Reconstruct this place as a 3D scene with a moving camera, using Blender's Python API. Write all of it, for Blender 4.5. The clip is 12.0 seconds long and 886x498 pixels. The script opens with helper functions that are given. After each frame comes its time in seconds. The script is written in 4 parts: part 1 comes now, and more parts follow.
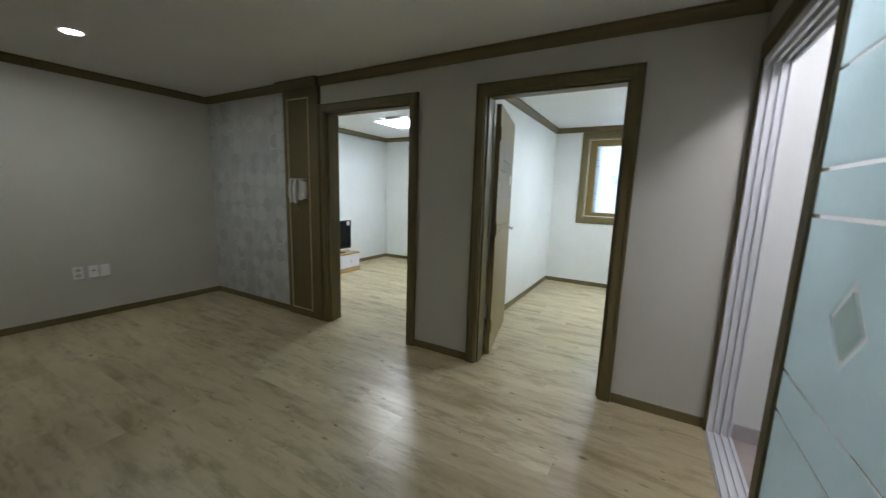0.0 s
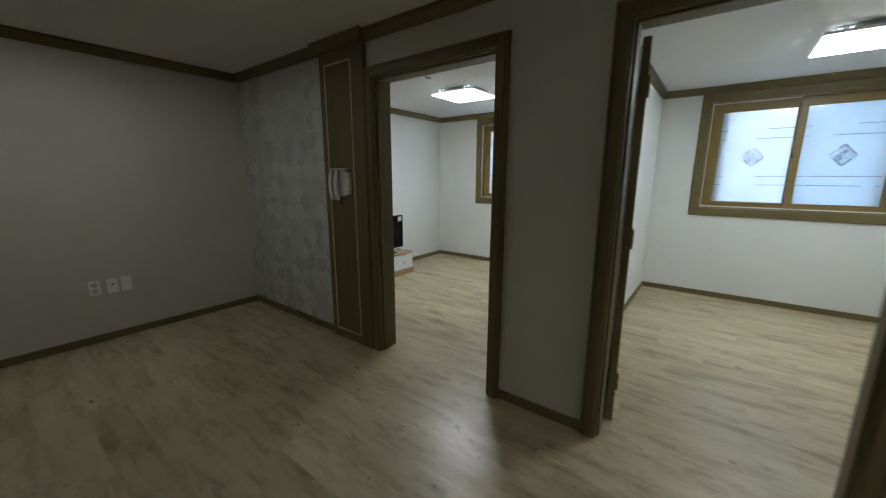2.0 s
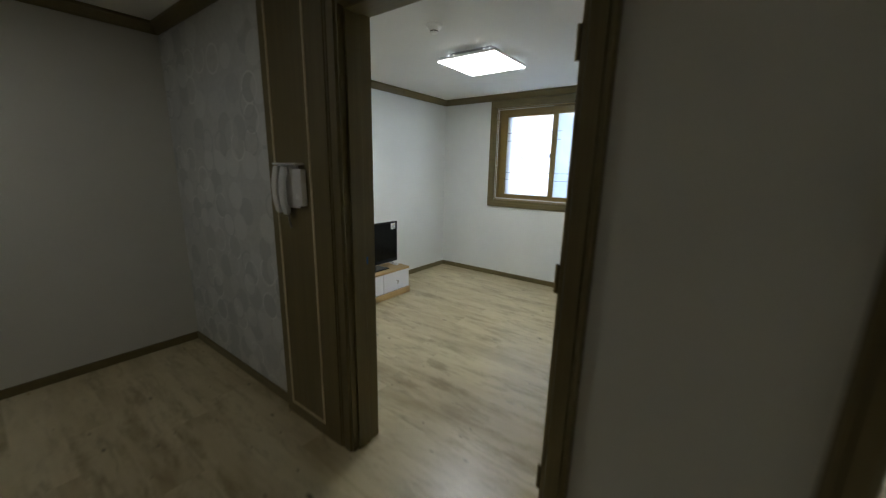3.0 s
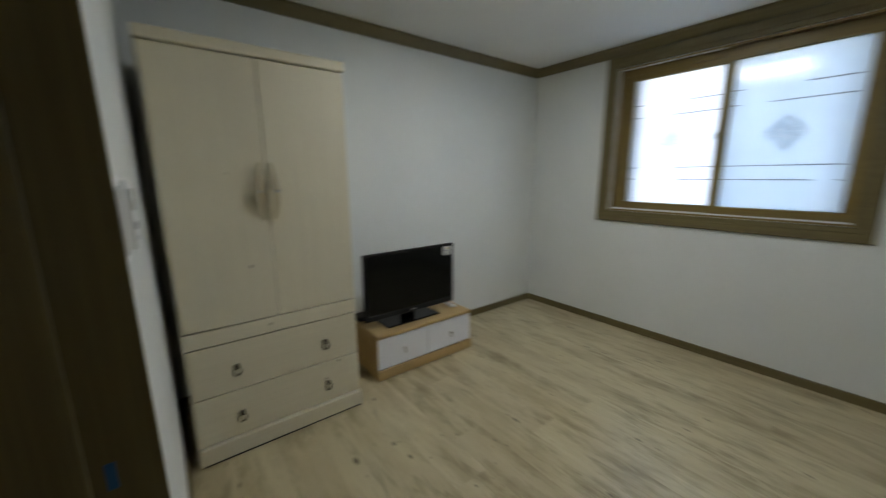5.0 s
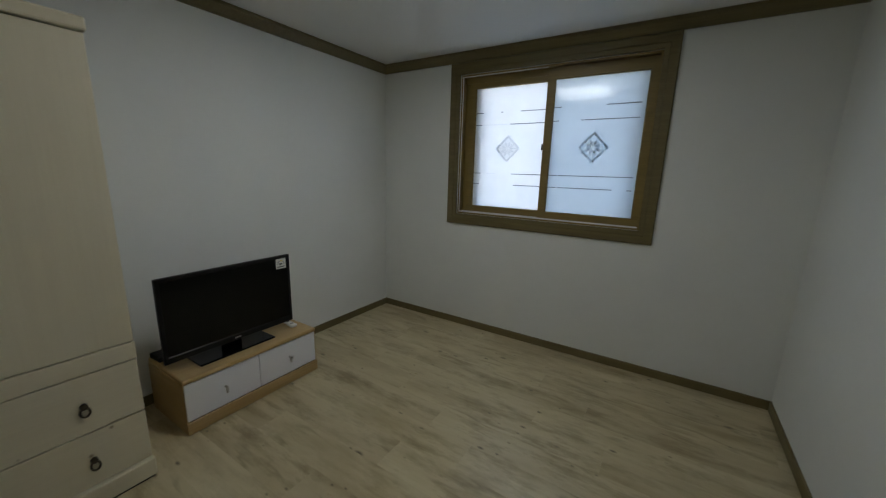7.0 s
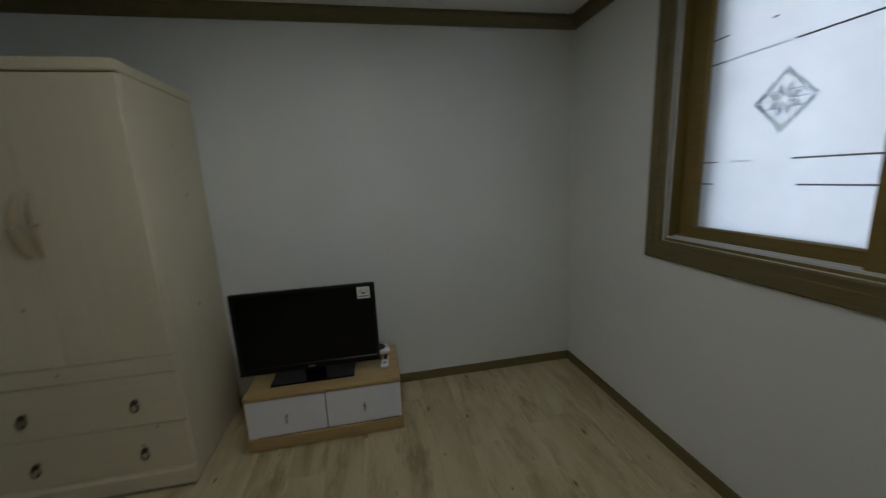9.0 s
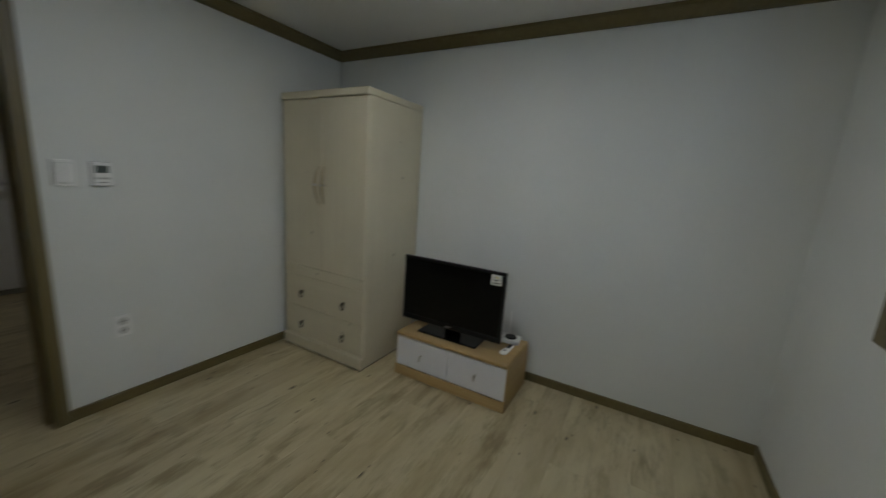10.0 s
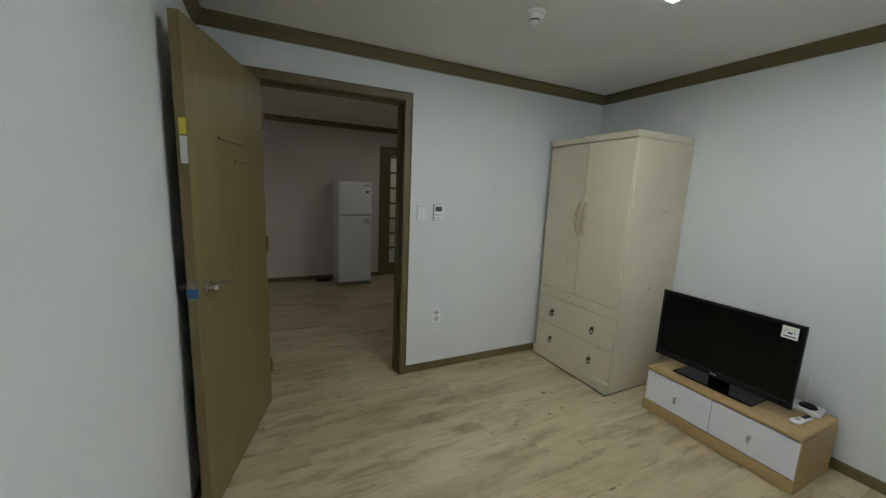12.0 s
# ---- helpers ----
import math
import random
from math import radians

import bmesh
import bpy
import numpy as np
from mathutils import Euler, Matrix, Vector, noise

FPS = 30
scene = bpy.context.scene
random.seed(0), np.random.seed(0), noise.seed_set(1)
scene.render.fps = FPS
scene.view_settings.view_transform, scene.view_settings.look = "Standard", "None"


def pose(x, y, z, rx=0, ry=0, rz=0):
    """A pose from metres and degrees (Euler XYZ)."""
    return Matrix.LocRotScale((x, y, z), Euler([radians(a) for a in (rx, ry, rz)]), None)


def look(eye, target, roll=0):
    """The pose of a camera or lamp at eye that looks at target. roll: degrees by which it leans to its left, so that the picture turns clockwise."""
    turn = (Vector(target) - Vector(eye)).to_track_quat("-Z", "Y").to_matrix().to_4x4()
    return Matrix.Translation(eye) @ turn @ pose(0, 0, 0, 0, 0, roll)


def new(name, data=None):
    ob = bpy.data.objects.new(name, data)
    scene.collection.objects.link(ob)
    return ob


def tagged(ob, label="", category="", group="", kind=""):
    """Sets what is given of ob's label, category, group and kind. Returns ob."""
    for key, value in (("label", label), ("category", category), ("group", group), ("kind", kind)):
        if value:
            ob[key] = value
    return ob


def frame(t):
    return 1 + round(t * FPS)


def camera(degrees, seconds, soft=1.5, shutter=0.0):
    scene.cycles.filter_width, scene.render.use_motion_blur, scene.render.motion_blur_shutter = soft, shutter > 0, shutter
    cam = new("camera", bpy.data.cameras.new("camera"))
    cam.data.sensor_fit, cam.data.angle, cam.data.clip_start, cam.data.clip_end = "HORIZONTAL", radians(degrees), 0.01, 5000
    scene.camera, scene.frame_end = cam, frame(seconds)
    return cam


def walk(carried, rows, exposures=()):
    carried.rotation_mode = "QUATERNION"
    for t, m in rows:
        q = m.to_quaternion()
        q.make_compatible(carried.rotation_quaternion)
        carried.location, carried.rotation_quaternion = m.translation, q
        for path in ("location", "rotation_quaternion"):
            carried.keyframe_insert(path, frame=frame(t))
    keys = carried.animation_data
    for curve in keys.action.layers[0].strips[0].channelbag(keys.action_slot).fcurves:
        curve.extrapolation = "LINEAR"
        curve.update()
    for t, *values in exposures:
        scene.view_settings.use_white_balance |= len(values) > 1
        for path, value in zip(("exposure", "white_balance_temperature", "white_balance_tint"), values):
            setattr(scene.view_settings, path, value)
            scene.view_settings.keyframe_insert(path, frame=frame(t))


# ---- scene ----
cam = camera(101.6, 12.0, soft=1.25, shutter=0.5)
PATH = [
    (0, (4.637, -2.633, 1.342), (3.659, -0.917, 1.029), 1.8),
    (0.5, (4.589, -2.609, 1.333), (3.753, -0.825, 0.988), -0.2),
    (1, (4.484, -2.582, 1.34), (3.503, -0.881, 0.956), -0.4),
    (1.5, (4.239, -2.311, 1.323), (3.11, -0.703, 0.948), 1.3),
    (2, (3.905, -1.988, 1.368), (2.728, -0.419, 0.975), 0.2),
    (2.5, (3.538, -1.593, 1.392), (2.468, 0.042, 0.967), -0.2),
    (3, (3.193, -1.146, 1.416), (2.026, 0.419, 0.981), 1.2),
    (3.2, (3.071, -0.985, 1.432), (1.905, 0.586, 1.014), 1.1),
    (4.8, (2.507, 0.02, 1.353), (1.218, 1.496, 0.953), -0.3),
    (5, (2.44, 0.059, 1.328), (0.892, 1.261, 0.931), -0.3),
    (5.5, (2.407, 0.13, 1.369), (0.693, 1.076, 0.96), 1.6),
    (6, (2.427, 0.177, 1.377), (1.127, 1.647, 0.986), 2.4),
    (6.5, (2.466, 0.205, 1.403), (1.455, 1.877, 0.977), 2.3),
    (8.5, (2.286, 1.389, 1.32), (0.623, 2.442, 0.966), -3.9),
    (9, (2.31, 1.782, 1.369), (0.38, 2.143, 0.987), -2.7),
    (9.5, (2.317, 2.117, 1.369), (0.363, 1.951, 0.974), 2.4),
    (10, (2.389, 2.422, 1.364), (0.672, 1.471, 0.982), 4.0),
    (10.5, (2.556, 2.504, 1.407), (1.015, 1.319, 0.939), 2.0),
    (11, (2.674, 2.505, 1.432), (1.265, 1.136, 1.059), -0.7),
    (11.5, (2.761, 2.509, 1.443), (1.821, 0.773, 1.12), 1.4),
    (12, (2.794, 2.498, 1.434), (1.924, 0.726, 1.113), 2.5),
]
EXPOSURES = [(0.0, 4.83, 5950, 9), (0.5, 4.83, 5950, 9), (1.0, 4.84, 6000, 9), (1.5, 4.64, 6100, 9.3), (2.0, 4.08, 6250, 9.6), (2.5, 3.95, 6300, 9.7), (3.2, 3.97, 6350, 10), (5.0, 3.55, 6500, 10), (5.5, 3.13, 6500, 10), (6.0, 2.70, 6500, 10), (6.5, 2.81, 6550, 10), (8.5, 2.72, 6650, 10), (9.0, 2.43, 6650, 10), (9.5, 2.43, 6650, 10), (10.0, 2.91, 6550, 10), (10.5, 3.37, 6500, 10), (11.0, 3.57, 6420, 10), (12.0, 3.84, 6350, 10)]
walk(cam, [(t, look(eye, target, roll)) for t, eye, target, roll in PATH], EXPOSURES)

# ---- world, sun, lamps' strength ----
world = bpy.data.worlds.new("world")
scene.world = world
world.use_nodes = True
_wn = world.node_tree.nodes
_sky = _wn.new("ShaderNodeTexSky")
_sky.sky_type = "NISHITA"
_sky.sun_disc = False
_sky.sun_elevation = radians(38)
_sky.sun_rotation = radians(200)
_sky.dust_density = 5.0
_sky.ozone_density = 0.4
_wn["Background"].inputs["Strength"].default_value = 0.15
world.node_tree.links.new(_sky.outputs["Color"], _wn["Background"].inputs["Color"])
_sd = bpy.data.lights.new("sun", "SUN")
_sd.energy, _sd.angle, _sd.color = 1.2, radians(12), (1.0, 0.97, 0.93)
_sun = new("sun", _sd)
_sun.matrix_world = look((4, -12, 12), (2, 4, 0))
LED, DOWN, FOYER = 1.48, 11.3, 2.9

# ---- plan ----
AX0, AX1, AY1 = 0.0, 3.12, 3.135          # bedroom with the wardrobe: y from 0
BX0, BX1 = 3.265, 5.46                     # second bedroom
CB, CL = 2.33, 2.35                       # ceilings: bedrooms, living room
LX0, LX1, LY0, LY1 = -0.08, 5.05, -3.20, -0.13
D1A, D1B, D2A, D2B, DH = 1.903, 2.880, 3.530, 4.455, 2.04
WZ0, WZ1 = 1.03, 2.166                    # window openings
WA0, WA1, WB0, WB1 = 0.825, 2.265, 3.745, 5.185
GY0, GY1 = -1.86, -0.165                  # glazed sliding door opening
GX = 5.165


# ---- materials ----
def _mat(name):
    m = bpy.data.materials.new(name)
    m.use_nodes = True
    return m, m.node_tree.nodes, m.node_tree.links, m.node_tree.nodes["Principled BSDF"]


def _noise(n, l, vec, scale, detail=4, rough=0.55):
    t = n.new("ShaderNodeTexNoise")
    t.inputs["Scale"].default_value = scale
    t.inputs["Detail"].default_value = detail
    t.inputs["Roughness"].default_value = rough
    if vec is not None:
        l.new(vec, t.inputs["Vector"])
    return t.outputs["Fac"]


def _ramp(n, l, fac, stops):
    r = n.new("ShaderNodeValToRGB")
    while len(r.color_ramp.elements) < len(stops):
        r.color_ramp.elements.new(0.5)
    for e, (p, c) in zip(r.color_ramp.elements, stops):
        e.position = p
        e.color = (*c, 1) if len(c) == 3 else (c[0], c[0], c[0], 1)
    l.new(fac, r.inputs["Fac"])
    return r.outputs["Color"]


def _mix(n, l, fac, a, b, blend="MIX"):
    m = n.new("ShaderNodeMix")
    m.data_type, m.blend_type = "RGBA", blend
    for sock, v in ((m.inputs[0], fac), (m.inputs[6], a), (m.inputs[7], b)):
        if isinstance(v, (int, float)):
            sock.default_value = v
        elif isinstance(v, tuple):
            sock.default_value = (*v, 1)
        else:
            l.new(v, sock)
    return m.outputs[2]


def _math(n, l, op, a, b=None, c=None):
    m = n.new("ShaderNodeMath")
    m.operation = op
    for i, v in enumerate((a, b, c)):
        if v is None:
            continue
        if isinstance(v, (int, float)):
            m.inputs[i].default_value = v
        else:
            l.new(v, m.inputs[i])
    return m.outputs[0]


def _bump(n, l, bs, height, strength, dist):
    b = n.new("ShaderNodeBump")
    b.inputs["Strength"].default_value = strength
    b.inputs["Distance"].default_value = dist
    l.new(height, b.inputs["Height"])
    l.new(b.outputs["Normal"], bs.inputs["Normal"])


def _coord(n, l, scale=(1, 1, 1), kind="Object"):
    c = n.new("ShaderNodeTexCoord")
    m = n.new("ShaderNodeMapping")
    m.inputs["Scale"].default_value = scale
    l.new(c.outputs[kind], m.inputs["Vector"])
    return m.outputs["Vector"]


def plain(name, col, rough=0.5, metal=0.0, vary=0.12, scale=6.0, bump=0.15, fine=220.0, spec=0.5, coat=0.0):
    """Paint, plastic, paper or metal with soft blotches and a fine relief."""
    m, n, l, bs = _mat(name)
    v = _coord(n, l)
    a = _noise(n, l, v, scale, 5)
    d = tuple(c * (1 - vary) for c in col)
    u = tuple(min(1, c * (1 + vary * 0.5)) for c in col)
    l.new(_ramp(n, l, a, [(0.3, d), (0.7, u)]), bs.inputs["Base Color"])
    f = _noise(n, l, v, fine, 3)
    l.new(_ramp(n, l, _noise(n, l, v, scale * 3, 4), [(0.3, (max(0.02, rough * 0.85),)), (0.7, (min(1, rough * 1.15),))]), bs.inputs["Roughness"])
    bs.inputs["Metallic"].default_value = metal
    bs.inputs["Specular IOR Level"].default_value = spec
    bs.inputs["Coat Weight"].default_value = coat
    if bump:
        _bump(n, l, bs, f, bump, 0.001)
    return m


def wood(name, dark, light, axis=2, rough=0.45, knots=0.0, size=1.0, knot=(0.1, 0.07, 0.04), fine_dark=0.86):
    """Wood film: grain stretched along one axis, with optional small knots."""
    m, n, l, bs = _mat(name)
    s = [34.0 * size] * 3
    s[axis] = 1.6 * size
    v = _coord(n, l, tuple(s))
    g = _noise(n, l, v, 1.0, 6, 0.6)
    s2 = [130.0 * size] * 3
    s2[axis] = 3.0
    fine = _noise(n, l, _coord(n, l, tuple(s2)), 1.0, 3)
    big = _noise(n, l, _coord(n, l), 2.2, 3)
    col = _ramp(n, l, g, [(0.28, dark), (0.72, light)])
    col = _mix(n, l, 0.35, col, _ramp(n, l, fine, [(0.35, tuple(c * fine_dark for c in dark)), (0.68, light)]), "MIX")
    col = _mix(n, l, 0.3, col, _ramp(n, l, big, [(0.3, (0.75, 0.75, 0.75)), (0.7, (1, 1, 1))]), "MULTIPLY")
    if knots:
        vo = n.new("ShaderNodeTexVoronoi")
        vo.inputs["Scale"].default_value = 6.8
        l.new(_coord(n, l, (1, 1, 0.8) if axis == 2 else (0.8, 1, 1)), vo.inputs["Vector"])
        k = _ramp(n, l, vo.outputs["Distance"], [(0.028, (knots,)), (0.068, (0,))])
        col = _mix(n, l, k, col, knot)
    l.new(col, bs.inputs["Base Color"])
    l.new(_ramp(n, l, fine, [(0.3, (rough * 0.85,)), (0.7, (rough * 1.2,))]), bs.inputs["Roughness"])
    _bump(n, l, bs, fine, 0.12, 0.001)
    return m


def glow(name, col, strength):
    m, n, l, bs = _mat(name)
    bs.inputs["Base Color"].default_value = (0.8, 0.8, 0.8, 1)
    bs.inputs["Emission Color"].default_value = (*col, 1)
    bs.inputs["Emission Strength"].default_value = strength
    return m


def frosted(name, tint, gloss=0.07, haze=0.22):
    """Sand-blasted glass: light spreads through it, the room side keeps a sheen."""
    m, n, l, bs = _mat(name)
    tr = n.new("ShaderNodeBsdfTranslucent")
    df = n.new("ShaderNodeBsdfDiffuse")
    gl = n.new("ShaderNodeBsdfGlossy")
    gl.inputs["Roughness"].default_value = 0.12
    v = _coord(n, l)
    c = _ramp(n, l, _noise(n, l, v, 5, 4), [(0.3, tuple(x * 0.93 for x in tint)), (0.7, tint)])
    l.new(c, tr.inputs["Color"])
    df.inputs["Color"].default_value = (0.55, 0.62, 0.62, 1)
    a, b = n.new("ShaderNodeMixShader"), n.new("ShaderNodeMixShader")
    a.inputs[0].default_value, b.inputs[0].default_value = haze, gloss
    l.new(tr.outputs[0], a.inputs[1])
    l.new(df.outputs[0], a.inputs[2])
    l.new(a.outputs[0], b.inputs[1])
    l.new(gl.outputs[0], b.inputs[2])
    l.new(b.outputs[0], n["Material Output"].inputs["Surface"])
    return m


def floor_film():
    """Vinyl boards printed as pale oak: streaks along x, worm holes and knots, each board its own cut."""
    m, n, l, bs = _mat("floor_oak_vinyl")
    info = n.new("ShaderNodeObjectInfo")
    rnd = info.outputs["Random"]
    c = n.new("ShaderNodeTexCoord")
    off = n.new("ShaderNodeCombineXYZ")
    l.new(_math(n, l, "MULTIPLY", rnd, 37.0), off.inputs[0])
    l.new(_math(n, l, "MULTIPLY", rnd, 91.0), off.inputs[1])
    add = n.new("ShaderNodeVectorMath")
    l.new(c.outputs["Object"], add.inputs[0])
    l.new(off.outputs[0], add.inputs[1])

    def mapped(s):
        mp = n.new("ShaderNodeMapping")
        mp.inputs["Scale"].default_value = s
        l.new(add.outputs[0], mp.inputs["Vector"])
        return mp.outputs["Vector"]
    broad = _noise(n, l, mapped((1.3, 4.8, 1)), 1.0, 4, 0.55)
    grain = _noise(n, l, mapped((3.0, 46, 1)), 1.0, 4, 0.6)
    cloud = _noise(n, l, mapped((2.7, 10.5, 1)), 1.0, 8, 0.70)
    patch = _noise(n, l, mapped((0.7, 2.1, 1)), 1.3, 2, 0.5)
    base = _ramp(n, l, broad, [(0.28, FLOOR_D), (0.47, FLOOR_M), (0.72, FLOOR_L)])
    base = _mix(n, l, 0.13, base, _ramp(n, l, grain, [(0.3, FLOOR_D), (0.7, FLOOR_L)]))
    smear = _math(n, l, "MULTIPLY", _ramp(n, l, cloud, [(0.48, (0,)), (0.65, (0.80,))]), _ramp(n, l, patch, [(0.36, (0.30,)), (0.58, (1,))]))
    base = _mix(n, l, smear, base, FLOOR_S)
    vein = _math(n, l, "ABSOLUTE", _math(n, l, "SUBTRACT", _noise(n, l, mapped((1.3, 7.5, 1)), 1.0, 3, 0.55), 0.5))
    veil = _noise(n, l, mapped((1.7, 4.0, 1)), 1.4, 3)
    vm = _math(n, l, "MULTIPLY", _ramp(n, l, vein, [(0.004, (0.45,)), (0.035, (0,))]), _ramp(n, l, veil, [(0.50, (0,)), (0.62, (1,))]))
    base = _mix(n, l, vm, base, FLOOR_V)
    for sc, lo, hi, k in (((2.8, 6.0, 1), 0.03, 0.10, 0.95), ((5.0, 11.0, 1), 0.035, 0.12, 0.85), ((9.0, 17.0, 1), 0.03, 0.12, 0.8)):
        vo = n.new("ShaderNodeTexVoronoi")
        vo.inputs["Scale"].default_value = 1.0
        l.new(mapped(sc), vo.inputs["Vector"])
        sep = n.new("ShaderNodeSeparateColor")
        l.new(vo.outputs["Color"], sep.inputs[0])
        keep = _math(n, l, "GREATER_THAN", sep.outputs[0], 0.6)
        base = _mix(n, l, _math(n, l, "MULTIPLY", keep, _ramp(n, l, vo.outputs["Distance"], [(lo, (k,)), (hi, (0,))])), base, FLOOR_K)
    tone = _ramp(n, l, rnd, [(0.0, (0.90, 0.885, 0.87)), (0.4, (0.98, 0.98, 0.97)), (0.85, (1.0, 1.0, 1.0)), (1.0, (1.10, 1.11, 1.15))])
    l.new(_mix(n, l, 1.0, base, tone, "MULTIPLY"), bs.inputs["Base Color"])
    l.new(_ramp(n, l, cloud, [(0.3, (0.27,)), (0.7, (0.38,))]), bs.inputs["Roughness"])
    bs.inputs["Specular IOR Level"].default_value = 0.62
    ripple = _noise(n, l, mapped((2.6, 17, 1)), 1.0, 3, 0.6)
    _bump(n, l, bs, ripple, 0.16, 0.004)
    return m


def ring_paper():
    """Silver-grey wallpaper printed with overlapping discs and rings, in the plane of x and z."""
    m, n, l, bs = _mat("ring_wallpaper")
    c = n.new("ShaderNodeTexCoord")
    sx = n.new("ShaderNodeSeparateXYZ")
    l.new(c.outputs["Object"], sx.inputs[0])
    col = _ramp(n, l, _noise(n, l, c.outputs["Object"], 30, 4), [(0.3, (0.502, 0.507, 0.490)), (0.7, (0.570, 0.576, 0.553))])
    for sc, dx, dz, jit, lo, hi, tone, chan, amount in (
            (5.6, 0.0, 0.0, 0.55, 0.0, 0.47, (0.40, 0.42, 0.412), 0, 0.65),
            (5.3, 0.31, 0.17, 0.55, 0.0, 0.45, (0.64, 0.645, 0.622), 1, 0.6),
            (5.6, 0.0, 0.0, 0.55, 0.42, 0.48, (0.707, 0.712, 0.684), 2, 0.75),
            (5.3, 0.31, 0.17, 0.55, 0.37, 0.44, (0.410, 0.427, 0.422), 0, 0.7)):
        p = n.new("ShaderNodeCombineXYZ")
        l.new(_math(n, l, "ADD", sx.outputs[0], dx), p.inputs[0])
        l.new(_math(n, l, "ADD", sx.outputs[2], dz), p.inputs[1])
        vo = n.new("ShaderNodeTexVoronoi")
        vo.voronoi_dimensions = "2D"
        vo.inputs["Scale"].default_value = sc
        vo.inputs["Randomness"].default_value = jit
        l.new(p.outputs[0], vo.inputs["Vector"])
        d = vo.outputs["Distance"]
        inside = _ramp(n, l, d, [(max(0.0, lo - 0.012), (1,) if lo == 0 else (0,)), (lo + 0.001, (1,)), (hi - 0.012, (1,)), (hi, (0,))])
        sep = n.new("ShaderNodeSeparateColor")
        l.new(vo.outputs["Color"], sep.inputs[0])
        keep = _ramp(n, l, sep.outputs[chan], [(0.38, (0,)), (0.62, (amount,))] if lo == 0 else [(0.58, (0,)), (0.72, (amount,))])
        col = _mix(n, l, _math(n, l, "MULTIPLY", inside, keep), col, tone)
    l.new(col, bs.inputs["Base Color"])
    bs.inputs["Roughness"].default_value = 0.5
    _bump(n, l, bs, _noise(n, l, _coord(n, l), 260, 3), 0.25, 0.001)
    return m


def clear_glass():
    m, n, l, bs = _mat("clear_glass")
    tp, gl, mx = n.new("ShaderNodeBsdfTransparent"), n.new("ShaderNodeBsdfGlossy"), n.new("ShaderNodeMixShader")
    gl.inputs["Roughness"].default_value = 0.03
    mx.inputs[0].default_value = 0.06
    l.new(tp.outputs[0], mx.inputs[1])
    l.new(gl.outputs[0], mx.inputs[2])
    l.new(mx.outputs[0], n["Material Output"].inputs["Surface"])
    return m


FLOOR_D, FLOOR_M, FLOOR_L = (0.378, 0.300, 0.160), (0.520, 0.440, 0.262), (0.625, 0.548, 0.350)
FLOOR_V = (0.19, 0.15, 0.075)
FLOOR_S, FLOOR_K = (0.245, 0.186, 0.086), (0.085, 0.062, 0.032)
M_WHITE = plain("white_wallpaper", (0.745, 0.760, 0.732), 0.62, vary=0.05, scale=1.3, bump=0.35, fine=170)
M_LIVING = plain("beige_wallpaper", (0.59, 0.578, 0.508), 0.62, vary=0.06, scale=1.3, bump=0.35, fine=170)
# beige paper with the south wall's pinkish light cast put into its colour
M_SOUTH = plain("beige_wallpaper_pink_cast", (0.64, 0.565, 0.52), 0.62, vary=0.06, scale=1.3, bump=0.35, fine=170)
M_CEIL = plain("ceiling_paper", (0.74, 0.74, 0.715), 0.75, vary=0.04, scale=1.2, bump=0.35, fine=150)
M_RING = ring_paper()
M_TRIM = wood("trim_film_upright", (0.128, 0.099, 0.036), (0.184, 0.147, 0.060), 2)
M_TRIMX = wood("trim_film_x", (0.128, 0.099, 0.036), (0.184, 0.147, 0.060), 0)
M_TRIMY = wood("trim_film_y", (0.128, 0.099, 0.036), (0.184, 0.147, 0.060), 1)
M_LEAF = wood("door_film", (0.182, 0.138, 0.05), (0.248, 0.196, 0.077), 2, 0.4)
M_SASH = wood("sash_film", (0.185, 0.126, 0.032), (0.255, 0.180, 0.048), 0, 0.4)
M_SASHV = wood("sash_film_upright", (0.185, 0.126, 0.032), (0.255, 0.180, 0.048), 2, 0.4)
M_PINE = wood("washed_pine", (0.665, 0.60, 0.437), (0.70, 0.638, 0.47), 2, 0.5, knots=0.9, size=0.7, fine_dark=0.97, knot=(0.15, 0.10, 0.055))
M_PINEY = wood("washed_pine_across", (0.665, 0.60, 0.437), (0.70, 0.638, 0.47), 1, 0.5, knots=0.7, size=0.7, fine_dark=0.97, knot=(0.15, 0.10, 0.055))
M_OAK = wood("oak_film", (0.41, 0.265, 0.10), (0.545, 0.385, 0.17), 1, 0.42)
M_OAKX = wood("oak_film_side", (0.41, 0.265, 0.10), (0.545, 0.385, 0.17), 0, 0.42)
M_FRONT = plain("white_drawer_front", (0.78, 0.78, 0.81), 0.42, vary=0.015, bump=0.0)
M_SOCK = plain("socket_plastic", (0.58, 0.58, 0.56), 0.4, vary=0.05, bump=0.05)
M_PLAST = plain("white_plastic", (0.86, 0.86, 0.84), 0.34, vary=0.05, bump=0.08)
M_GREYP = plain("grey_plastic", (0.35, 0.35, 0.34), 0.4, vary=0.08, bump=0.08)
M_CREAM = plain("aged_white_plastic", (0.72, 0.71, 0.68), 0.4, vary=0.08, bump=0.08)
M_BLACK = plain("black_plastic", (0.006, 0.006, 0.0065), 0.35, vary=0.2, bump=0.05, spec=0.2)
M_SCREEN = plain("dark_screen", (0.004, 0.0045, 0.0045), 0.14, vary=0.1, bump=0.0, spec=0.22)
# near-black that stands for the shade in gaps and holes; also a box foot
M_DARK = plain("dark_shade_filler", (0.02, 0.02, 0.018), 0.7)
M_LCD = plain("lcd_glass", (0.10, 0.12, 0.11), 0.2, bump=0.0)
